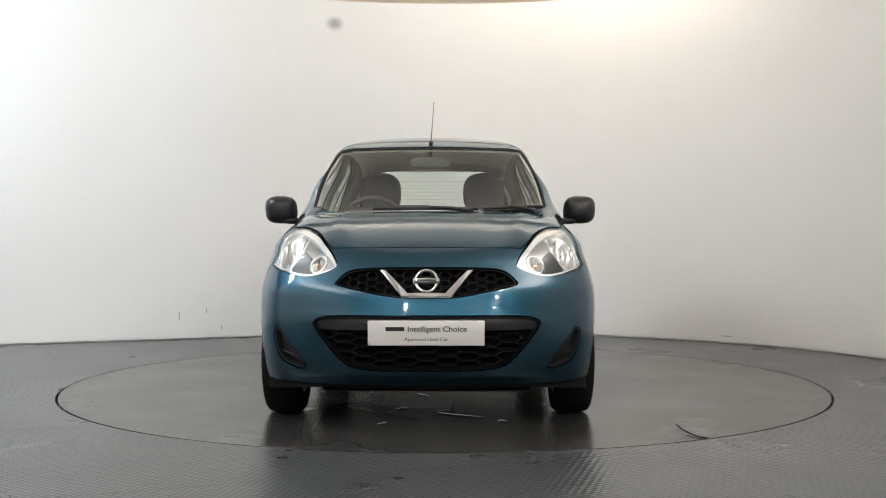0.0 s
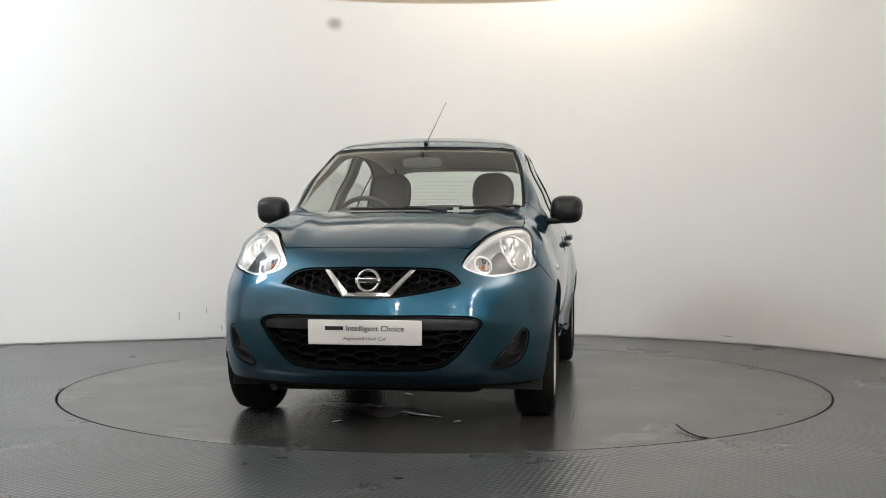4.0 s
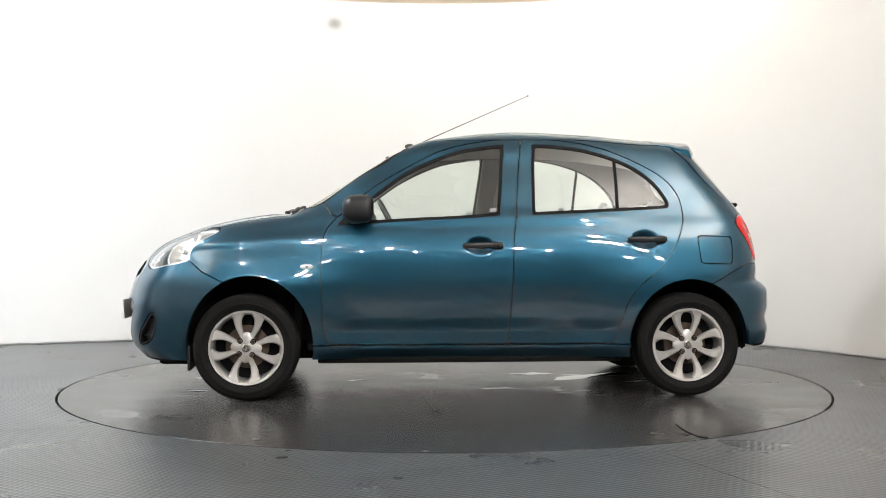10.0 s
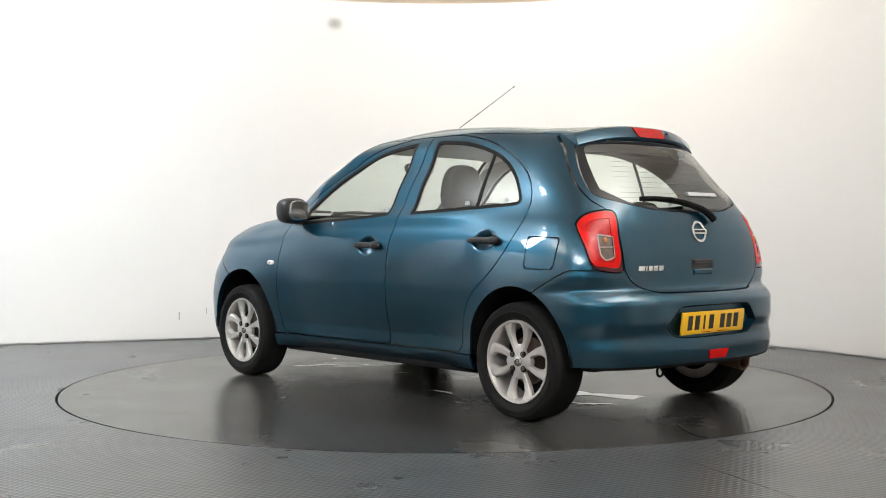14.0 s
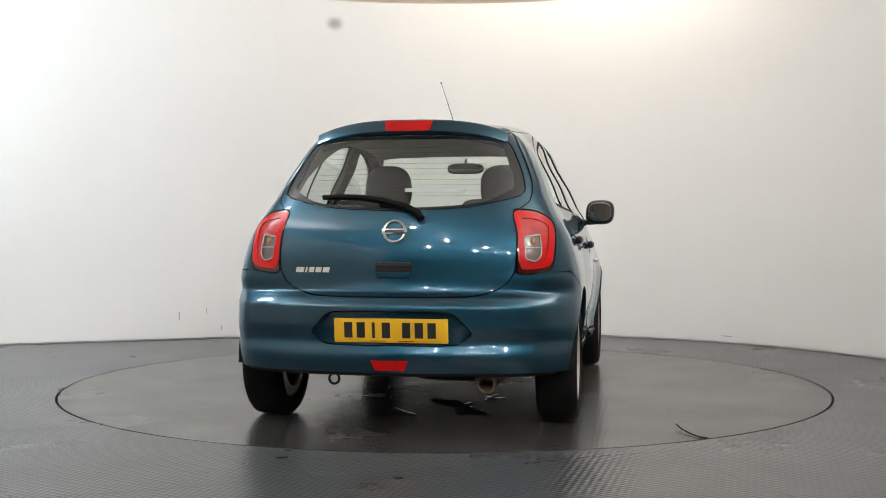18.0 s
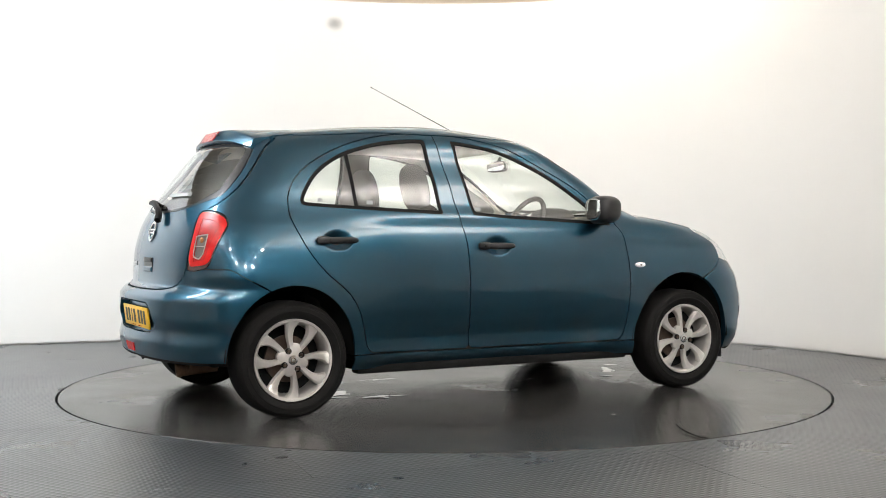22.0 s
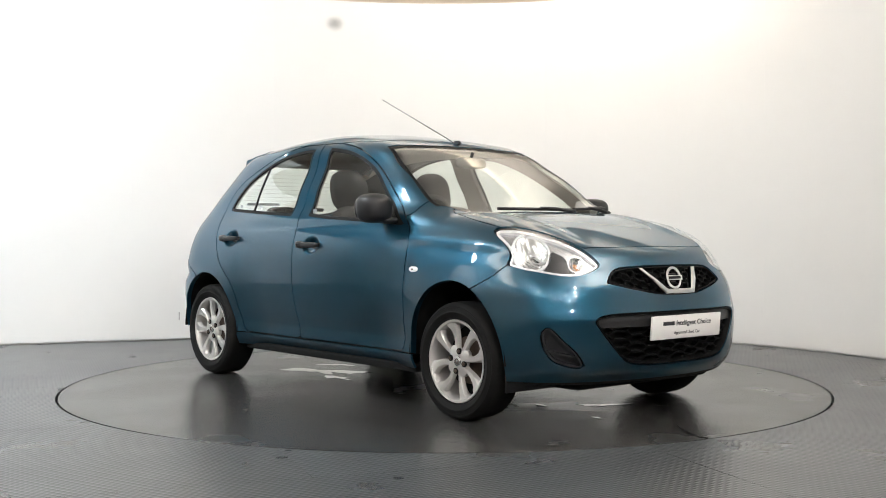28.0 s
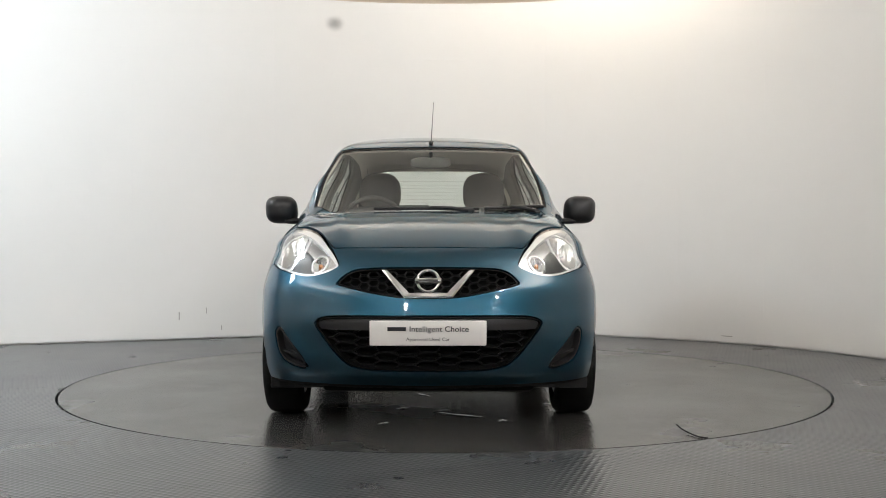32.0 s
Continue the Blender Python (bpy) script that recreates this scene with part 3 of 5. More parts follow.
def half_width(x, z):
    w = W_MID(z) + 0.014 * np.clip(1 - (x / 0.85) ** 2, 0, 1) * step(0.2, 0.4, z) * step(1.02, 0.8, z)
    w = w + (W_FRONT(z) - w) * step(0.55, 1.12, x)
    w = w + (W_REAR(z) - w) * step(-0.55, -1.15, x)
    ridge = (z - 0.90 + 0.06 * (x - 0.85)) / 0.032
    w = w + 0.010 * np.exp(-ridge * ridge) * step(0.62, 0.95, x) * step(1.70, 1.40, x)
    f = np.clip((x - 1.08) / np.maximum(FRONT(z) - 1.08, 0.05), 0, 1.2)
    r = np.clip((-0.9 - x) / np.maximum(-0.9 - REAR(z), 0.05), 0, 1.2)
    power = 7.0 + 2.5 * step(0.62, 0.72, z) - 4.3 * step(0.95, 1.3, z)
    return w, np.maximum(f ** 3.9, 0), np.maximum(r ** power, 0)


def body_field(p):
    """Below nought inside the car's skin, above it outside."""
    x, y, z = p[:, 0], np.abs(p[:, 1]), p[:, 2]
    w, f, r = half_width(x, z)
    side = (np.sqrt((y / w) ** 2 + f + r + 1e-9) - 1) * w
    bow = step(0.2, 0.75, x) * (1 - 0.45 * step(1.05, 1.5, x)) * (0.065 - 0.198 * y * y) * y * y
    t = TOP(x + bow) - (0.10 - 0.05 * step(0.8, 1.05, x) - 0.029 * step(-0.1, 0.3, x) * step(0.75, 0.5, x)) * y * y - 0.13 * y ** 4 * step(0.4, -0.1, x)
    ridge = (y - (0.50 - 0.10 * (x - 0.9))) / 0.055
    t = t + 0.011 * np.exp(-ridge * ridge) * step(0.98, 1.12, x) * step(1.78, 1.5, x)
    slope = 1 + 0.69 * step(0.25, 0.45, x) * step(1.05, 0.9, x)
    k = 0.055 + 0.03 * step(1.0, 1.3, x)
    d = smax(side, (z - t) / slope, k)
    return smax(d, 0.205 + 0.068 * step(-1.15, -1.5, x) - z, 0.02)


# ---- the car ----
PIVOT = (0.0903, 0.0804)
car = new("hatchback_car")
tagged(car, "teal blue five-door hatchback with black mirrors, parked on the turntable", "car")
OFFSET = Matrix.Translation((-PIVOT[0], -PIVOT[1], 0))


def make_skin(around=264):
    caps, mid, z0 = 72, 170, 0.69
    rows = [(1.22, i / caps * math.pi / 2) for i in range(caps)] + [(1.22 - 2.36 * i / mid, math.pi / 2) for i in range(mid)] + [(-1.14, math.pi / 2 + i / caps * math.pi / 2) for i in range(caps + 1)]
    th = np.arange(around) / around * 2 * math.pi
    ax = np.array([r[0] for r in rows])[:, None] + 0 * th
    ph = np.clip(np.array([r[1] for r in rows]), 1e-3, math.pi - 1e-3)[:, None] + 0 * th
    d = np.stack([np.cos(ph), np.sin(ph) * np.cos(th), np.sin(ph) * np.sin(th)], -1).reshape(-1, 3)
    o = np.stack([ax, 0 * ax, 0 * ax + z0], -1).reshape(-1, 3)
    lo, hi = np.full(len(d), 0.02), np.full(len(d), 1.3)
    for _ in range(26):
        m = (lo + hi) / 2
        out = body_field(o + d * m[:, None]) > 0
        hi, lo = np.where(out, m, hi), np.where(out, lo, m)
    v = o + d * hi[:, None]
    n = np.stack([body_field(v + e) - body_field(v - e) for e in np.eye(3) * 0.004], 1)
    n /= np.linalg.norm(n, axis=1)[:, None]
    i, j = np.meshgrid(np.arange(len(rows) - 1), np.arange(around), indexing="ij")
    a, b = i * around + j, i * around + (j + 1) % around
    c, e = b + around, a + around
    f = np.concatenate([np.stack([a.ravel(), e.ravel(), c.ravel()], 1), np.stack([a.ravel(), c.ravel(), b.ravel()], 1)])
    q = v[f]
    turn = np.einsum("ij,ij->i", np.cross(q[:, 1] - q[:, 0], q[:, 2] - q[:, 0]), n[f].sum(1))
    f[turn < 0] = f[turn < 0][:, ::-1]
    return v, n, f


def root(along, base, lo, hi):
    """The place on the skin on a straight line from base, inside at lo and outside at hi."""
    base, along = np.array(base, float), np.array(along, float)
    for _ in range(30):
        m = (lo + hi) / 2
        if body_field((base + along * m)[None])[0] > 0:
            hi = m
        else:
            lo = m
    return Vector(base + along * lo)


front_at = lambda y, z: root((1, 0, 0), (1.0, y, z), 0.0, 1.2)
rear_at = lambda y, z: root((-1, 0, 0), (-1.0, y, z), 0.0, 1.0)
side_at = lambda x, z, s=1: root((0, s, 0), (x, 0, z), 0.0, 1.0)
top_at = lambda x, y: root((0, 0, 1), (x, y, 0.7), 0.0, 1.2)


def normal_at(q):
    g = np.array([body_field(np.array([q]) + e)[0] - body_field(np.array([q]) - e)[0] for e in np.eye(3) * 0.004])
    return Vector(g / np.linalg.norm(g))


SIDE = lambda v: v[:, [0, 2]]
PLAN = lambda v: np.stack([v[:, 0], np.abs(v[:, 1])], 1)
FRONT_QUARTER = lambda v: np.stack([0.8 * np.abs(v[:, 1]) - 0.6 * v[:, 0], v[:, 2]], 1)
REAR_QUARTER = lambda v: np.stack([0.8 * np.abs(v[:, 1]) + 0.6 * v[:, 0], v[:, 2]], 1)
GAP = 0.0030


class Shell:
    """The skin that is left after each panel has been taken out of it."""
    def __init__(self, skin):
        self.rest = skin

    def take(self, outline, flat, where, gap=GAP):
        v = self.rest[0]
        g = np.maximum(poly_field(outline, flat(v)), where(v))
        piece = clip(self.rest, g + gap)
        self.rest = clip(self.rest, gap - g)
        return piece


shell = Shell(make_skin())
whole = shell.rest
hem = 0.222 + 0.068 * step(-1.15, -1.5, whole[0][:, 0])
underside = clip(whole, whole[0][:, 2] - hem)
near_wheel = np.maximum(step(0.42, 0.40, np.abs(underside[0][:, 0] - 1.205)), step(0.42, 0.40, np.abs(underside[0][:, 0] + 1.228)))
underside = clip(underside, np.abs(underside[0][:, 1]) - (0.9 - 0.36 * near_wheel))
shell.rest = clip(whole, hem - whole[0][:, 2])


def cut_arch(cx, cz, rx, rz):
    v = shell.rest[0]
    g = (np.hypot((v[:, 0] - cx) / rx, (np.maximum(v[:, 2], 0.1) - cz) / rz) - 1) * rx
    shell.rest = clip(shell.rest, -np.where(np.abs(v[:, 1]) > 0.3, g, 1.0))


cut_arch(1.205, 0.295, 0.345, 0.392)
cut_arch(-1.228, 0.295, 0.335, 0.366)

WINDSCREEN = rounded([(0.0, 1.424), (0.25, 1.421), (0.45, 1.414), (0.532, 1.403), (0.576, 1.315), (0.604, 1.235), (0.622, 1.15), (0.632, 1.09), (0.632, 0.98), (0.0, 0.98)], 5, (0, 3, 8, 9))
SCREEN_ENDS = lambda v: np.maximum(0.02 - v[:, 0], v[:, 0] - 1.035 + 0.20 * v[:, 1] ** 2 + 0.9 * np.maximum(np.abs(v[:, 1]) - 0.54, 0))
FRONT_LIGHT = rounded([(-0.215, 1.424), (-0.11, 1.412), (0.05, 1.384), (0.21, 1.327), (0.37, 1.245), (0.525, 1.132), (0.62, 1.06), (0.742, 0.958), (0.55, 0.969), (0.365, 0.980), (0.05, 0.996), (-0.172, 1.014), (-0.195, 1.21)], 5, (0, 7, 11))
REAR_LIGHT = rounded([(-0.377, 1.424), (-0.468, 1.423), (-0.66, 1.400), (-0.85, 1.346), (-0.974, 1.284), (-1.065, 1.209), (-1.123, 1.128), (-1.144, 1.074), (-1.115, 1.056), (-0.731, 1.034), (-0.355, 1.016), (-0.360, 1.18)], 5, (0, 10))
BACKLIGHT = rounded([(0.0, 1.392), (0.30, 1.388), (0.44, 1.376), (0.486, 1.345), (0.545, 1.228), (0.572, 1.14), (0.565, 1.098), (0.45, 1.062), (0.288, 1.034), (0.0, 1.020)], 5, (0, 9))
HEADLAMP = rounded([(-0.748, 0.773), (-0.687, 0.832), (-0.584, 0.889), (-0.472, 0.927), (-0.372, 0.946), (-0.297, 0.944), (-0.270, 0.930), (-0.280, 0.905), (-0.312, 0.865), (-0.332, 0.815), (-0.314, 0.770), (-0.380, 0.750), (-0.45, 0.739), (-0.54, 0.724), (-0.626, 0.720), (-0.69, 0.733), (-0.735, 0.753)], 4, (10,))
TAILLAMP = rounded([(-0.345, 0.952), (-0.368, 0.992), (-0.43, 1.021), (-0.525, 1.028), (-0.549, 1.004), (-0.554, 0.90), (-0.563, 0.818), (-0.567, 0.733), (-0.515, 0.731), (-0.431, 0.745), (-0.402, 0.768), (-0.376, 0.846)], 4, (7,))
UPPER_GRILLE = rounded([(0.0, 0.760), (0.20, 0.758), (0.321, 0.751), (0.378, 0.730), (0.424, 0.684), (0.30, 0.655), (0.14, 0.628), (0.0, 0.624)], 5, (0, 4, 7))
LOWER_GRILLE = rounded([(0.0, 0.545), (0.30, 0.544), (0.464, 0.538), (0.515, 0.520), (0.518, 0.498), (0.464, 0.423), (0.398, 0.348), (0.346, 0.312), (0.242, 0.295), (0.0, 0.293)], 5, (0, 9))
FOG_RECESS = rounded([(-0.455, 0.45), (-0.475, 0.478), (-0.505, 0.474), (-0.56, 0.42), (-0.62, 0.365), (-0.662, 0.302), (-0.625, 0.292), (-0.52, 0.321), (-0.47, 0.378)], 5, (5,))
PLATE_RECESS = rounded([(0.0, 0.566), (0.255, 0.564), (0.30, 0.548), (0.369, 0.469), (0.30, 0.418), (0.0, 0.414)], 4, (0, 3, 5))
HOOD = rounded([(1.755, -0.2), (1.756, 0.14), (1.750, 0.30), (1.728, 0.445), (1.66, 0.480), (1.50, 0.560), (1.40, 0.655), (1.30, 0.664), (1.18, 0.655), (1.06, 0.630), (0.965, 0.598), (0.93, 0.55), (0.93, -0.2)], 5, (0, 3, 11, 12))
ROOF = rounded([(0.40, -0.2), (0.40, 0.30), (0.27, 0.485), (0.05, 0.510), (-0.4, 0.515), (-0.9, 0.492), (-1.16, 0.470), (-1.22, 0.44), (-1.34, 0.25), (-1.38, -0.2)], 5, (0, 9))
FRONT_DOOR = rounded([(0.704, 1.026), (0.796, 0.925), (0.816, 0.80), (0.820, 0.646), (0.811, 0.46), (0.794, 0.35), (0.755, 0.306), (0.304, 0.303), (-0.216, 0.302), (-0.225, 0.457), (-0.236, 0.708), (-0.246, 0.894), (-0.260, 0.988), (-0.283, 1.21), (-0.315, 1.455), (-0.145, 1.448), (0.05, 1.413), (0.179, 1.370), (0.37, 1.270), (0.528, 1.172)], 4, (8, 14))
REAR_DOOR = rounded([(-0.315, 1.455), (-0.471, 1.455), (-0.664, 1.431), (-0.854, 1.377), (-1.04, 1.287), (-1.146, 1.206), (-1.202, 1.115), (-1.214, 1.02), (-1.201, 0.956), (-1.144, 0.832), (-1.062, 0.724), (-0.937, 0.615), (-0.877, 0.522), (-0.842, 0.412), (-0.819, 0.333), (-0.780, 0.305), (-0.216, 0.302), (-0.225, 0.457), (-0.236, 0.708), (-0.246, 0.894), (-0.260, 0.988), (-0.283, 1.21)], 4, (0, 16))
FUEL = rounded([(-1.285, 0.90), (-1.465, 0.895), (-1.475, 0.885), (-1.470, 0.755), (-1.455, 0.745), (-1.300, 0.748), (-1.290, 0.76), (-1.280, 0.885)], 3)
TAILGATE = rounded([(0.0, 1.42), (0.47, 1.41), (0.52, 1.345), (0.60, 1.16), (0.60, 1.07), (0.556, 1.018), (0.554, 0.847), (0.546, 0.743), (0.500, 0.680), (0.40, 0.640), (0.28, 0.631), (0.0, 0.629)], 4, (0, 11))

windscreen = shell.take(mirrored(WINDSCREEN), lambda v: v[:, [1, 2]], SCREEN_ENDS, 0.001)
front_light = shell.take(FRONT_LIGHT, SIDE, lambda v: 0.3 - np.abs(v[:, 1]), 0.0005)
rear_light = shell.take(REAR_LIGHT, SIDE, lambda v: 0.3 - np.abs(v[:, 1]), 0.0005)
backlight = shell.take(mirrored(BACKLIGHT), lambda v: v[:, [1, 2]], lambda v: v[:, 0] + 1.0)
headlamp = shell.take(HEADLAMP, FRONT_QUARTER, lambda v: 1.0 - v[:, 0])
taillamp = shell.take(TAILLAMP, REAR_QUARTER, lambda v: v[:, 0] + 1.0)
upper_grille = shell.take(mirrored(UPPER_GRILLE), lambda v: v[:, [1, 2]], lambda v: 1.4 - v[:, 0])
lower_grille = shell.take(mirrored(LOWER_GRILLE), lambda v: v[:, [1, 2]], lambda v: 1.4 - v[:, 0])
fog_recess = shell.take(FOG_RECESS, FRONT_QUARTER, lambda v: 1.3 - v[:, 0])
plate_recess = shell.take(mirrored(PLATE_RECESS), lambda v: v[:, [1, 2]], lambda v: v[:, 0] + 1.5)
hood = shell.take(HOOD, PLAN, lambda v: 0.815 - v[:, 2])
roof = shell.take(ROOF, PLAN, lambda v: 1.35 - v[:, 2])
tailgate = shell.take(mirrored(TAILGATE), lambda v: v[:, [1, 2]], lambda v: v[:, 0] + 1.2)
front_door = shell.take(FRONT_DOOR, SIDE, lambda v: 0.3 - np.abs(v[:, 1]))
rear_door = shell.take(REAR_DOOR, SIDE, lambda v: 0.3 - np.abs(v[:, 1]))
fuel_flap = shell.take(FUEL, SIDE, lambda v: 0.3 - v[:, 1])
front_bumper = shell.take([(1.58, 0.82), (1.535, 0.769), (1.465, 0.708), (1.36, 0.655), (1.20, 0.60), (1.20, 0.0), (2.2, 0.0), (2.2, 0.90), (1.58, 0.90)], SIDE, lambda v: 1.2 - v[:, 0])
rear_bumper = shell.take([(-1.28, 0.58), (-1.367, 0.643), (-1.456, 0.69), (-1.545, 0.742), (-2.2, 0.742), (-2.2, 0.0), (-1.28, 0.0)], SIDE, lambda v: v[:, 0] + 1.2)
fender = shell.take([(0.72, 1.0), (0.766, 1.022), (0.80, 1.078), (0.84, 1.11), (0.95, 1.2), (1.70, 1.2), (1.70, 0.3), (0.6, 0.3), (0.6, 1.0)], SIDE, lambda v: 0.6 - v[:, 0])
sill = shell.take([(1.1, 0.298), (-1.1, 0.298), (-1.1, 0.0), (1.1, 0.0)], SIDE, lambda v: 0.4 - np.abs(v[:, 1]))


def add(name, skin, mat, label="", flange=0.012, shift=0.0, parent=None):
    ob = skin_object(name, skin, mat, parent or car, label, flange, shift)
    if not parent:
        ob.matrix_local = OFFSET
    return ob


def bit(name, bm, mat, label="", parent=None, smooth=True):
    ob = part(name, bm, mat, parent or car, label, smooth)
    if not parent:
        ob.matrix_local = OFFSET
    return ob


def both(name, skin, mat, label="", flange=0.012, shift=0.0):
    return [add(name, s, mat, label, flange, shift) for s in halves(skin)]


def pieces(skin):
    """The connected parts of a skin, largest first."""
    v, n, f = skin
    key = np.unique(np.round(v, 5), axis=0, return_inverse=True)[1].ravel()
    mark = np.arange(key.max() + 1)
    for _ in range(4000):
        old = mark.copy()
        low = mark[key[f]].min(1)
        for c in range(3):
            np.minimum.at(mark, key[f[:, c]], low)
        mark = mark[mark]
        if (mark == old).all():
            break
    of_face = mark[key[f[:, 0]]]
    ids, count = np.unique(of_face, return_counts=True)
    out = []
    for i in ids[np.argsort(-count)]:
        used, g = np.unique(f[of_face == i], return_inverse=True)
        out.append((v[used], n[used], g.reshape(-1, 3)))
    return out


for s in halves(shell.rest):
    add("front_pillar", pieces(clip(s, -0.315 - s[0][:, 0]))[0], PAINT)
    add("quarter_panel", clip(s, s[0][:, 0] + 0.315), PAINT)
add("underbody", underside, DARK, "dark underside", 0)
bonnet = add("bonnet", hood, PAINT)
roof_panel = add("roof", roof, PAINT)
gate = add("tailgate", tailgate, PAINT)
bumper_f = add("front_bumper", front_bumper, PAINT, flange=0.03)
bumper_r = add("rear_bumper", rear_bumper, PAINT, flange=0.03)
both("front_fender", fender, PAINT, flange=0.03)
both("sill", sill, PAINT)


def dent(skin, cx, cz, rx, rz, depth):
    """Presses a smooth hollow for the fingers into a panel, on both sides."""
    v, n, f = skin
    r = np.minimum(np.hypot((v[:, 0] - cx) / rx, (v[:, 2] - cz) / rz), 1)
    q = v - n * (depth * (1 - r ** 2) ** 1.5)[:, None]
    n = n.copy()
    n[r < 0.999] = 0
    return q, n, f


front_door, rear_door = refine(front_door), refine(rear_door)
front_door, rear_door = dent(front_door, -0.055, 0.848, 0.085, 0.055, 0.035), dent(rear_door, -0.982, 0.881, 0.085, 0.055, 0.035)
doors = both("front_door", front_door, PAINT, flange=0.03) + both("rear_door", rear_door, PAINT, flange=0.03)
add("fuel_flap", fuel_flap, PAINT)


def window(name, skin, outline, flat, edge, inset, owners, divide=None, sail=None):
    """A pane in a black seal; each side is a part of its own."""
    for s, owner in zip(halves(skin), owners):
        g = poly_field(outline, flat(s[0]))
        add("window_seal", clip(s, -(g + edge)), SEAL, "black rubber seal", 0.006, 0.001, owner)
        pane = clip(s, g + edge)
        if sail:
            add("mirror_sail", clip(pane, sail - pane[0][:, 0]), BLACK, "black plastic mirror mount", 0.004, 0.0, owner)
            pane = clip(pane, pane[0][:, 0] - sail)
        if divide:
            (xa, za), (xb, zb) = divide
            h = (pane[0][:, 0] - (xa + (xb - xa) * (pane[0][:, 2] - za) / (zb - za)))
            add("window_bar", clip(pane, np.abs(h) - 0.009), SEAL, "black window divider", 0.006, 0.001, owner)
            glass = [clip(pane, 0.009 - h), clip(pane, 0.009 + h)]
        else:
            glass = [pane]
        for q in glass:
            add(name, q, GLASS, "clear green-tinted glass", 0, inset, owner).visible_shadow = False


window("window_glass", front_light, FRONT_LIGHT, SIDE, 0.018, 0.005, doors[:2], sail=0.60)
window("window_glass", rear_light, REAR_LIGHT, SIDE, 0.018, 0.005, doors[2:], ((-0.85, 1.346), (-0.842, 1.035)))
g = np.maximum(poly_field(mirrored(WINDSCREEN), windscreen[0][:, [1, 2]]), SCREEN_ENDS(windscreen[0]))
add("windscreen", clip(windscreen, g + 0.013), GLASS, "clear laminated windscreen", 0, 0.003).visible_shadow = False
add("windscreen_seal", clip(windscreen, -(g + 0.013)), SEAL, "black rubber seal", 0.008, 0.002)
g = poly_field(mirrored(BACKLIGHT), backlight[0][:, [1, 2]])
band = 0.014 + 0.035 * step(0.40, 0.56, np.abs(backlight[0][:, 1]))
add("rear_window", clip(backlight, g + band), GLASS, "heated rear glass", 0, 0.004).visible_shadow = False
add("rear_window_border", clip(backlight, -(g + band)), GLOSS_BLACK, "black printed glass border", 0.008, 0.004)

# inner faces of the body, seen through the glass
shape = clip(whole, 0.24 - whole[0][:, 2])
for outline, flat, where in ((mirrored(WINDSCREEN), lambda v: v[:, [1, 2]], SCREEN_ENDS), (FRONT_LIGHT, SIDE, lambda v: 0.3 - np.abs(v[:, 1])),
                             (REAR_LIGHT, SIDE, lambda v: 0.3 - np.abs(v[:, 1])), (mirrored(BACKLIGHT), lambda v: v[:, [1, 2]], lambda v: v[:, 0] + 1.0)):
    shape = clip(shape, -np.maximum(poly_field(outline, flat(shape[0])), where(shape[0])))
shape = clip(shape, np.maximum(shape[0][:, 0] - 0.86, -1.66 - shape[0][:, 0]))
over = 0.68 - 0.45 * step(0.86, 0.78, shape[0][:, 0]) * step(-0.90, -0.82, shape[0][:, 0])
shape = clip(shape, over - shape[0][:, 2])
belt = shape[0][:, 2] - (1.0 - 0.05 * shape[0][:, 0])
upper = clip(shape, -belt)
add("headlining", clip(upper, 0.62 - upper[1][:, 2]), LINING, "beige cloth headlining", -0.024, 0.03)
both("pillar_trim", clip(upper, upper[1][:, 2] - 0.62), PILLAR, "beige grey pillar trim", -0.024, 0.03)
add("door_lining", clip(shape, belt), TRIM, "dark grey cabin side trim", 0, 0.03)


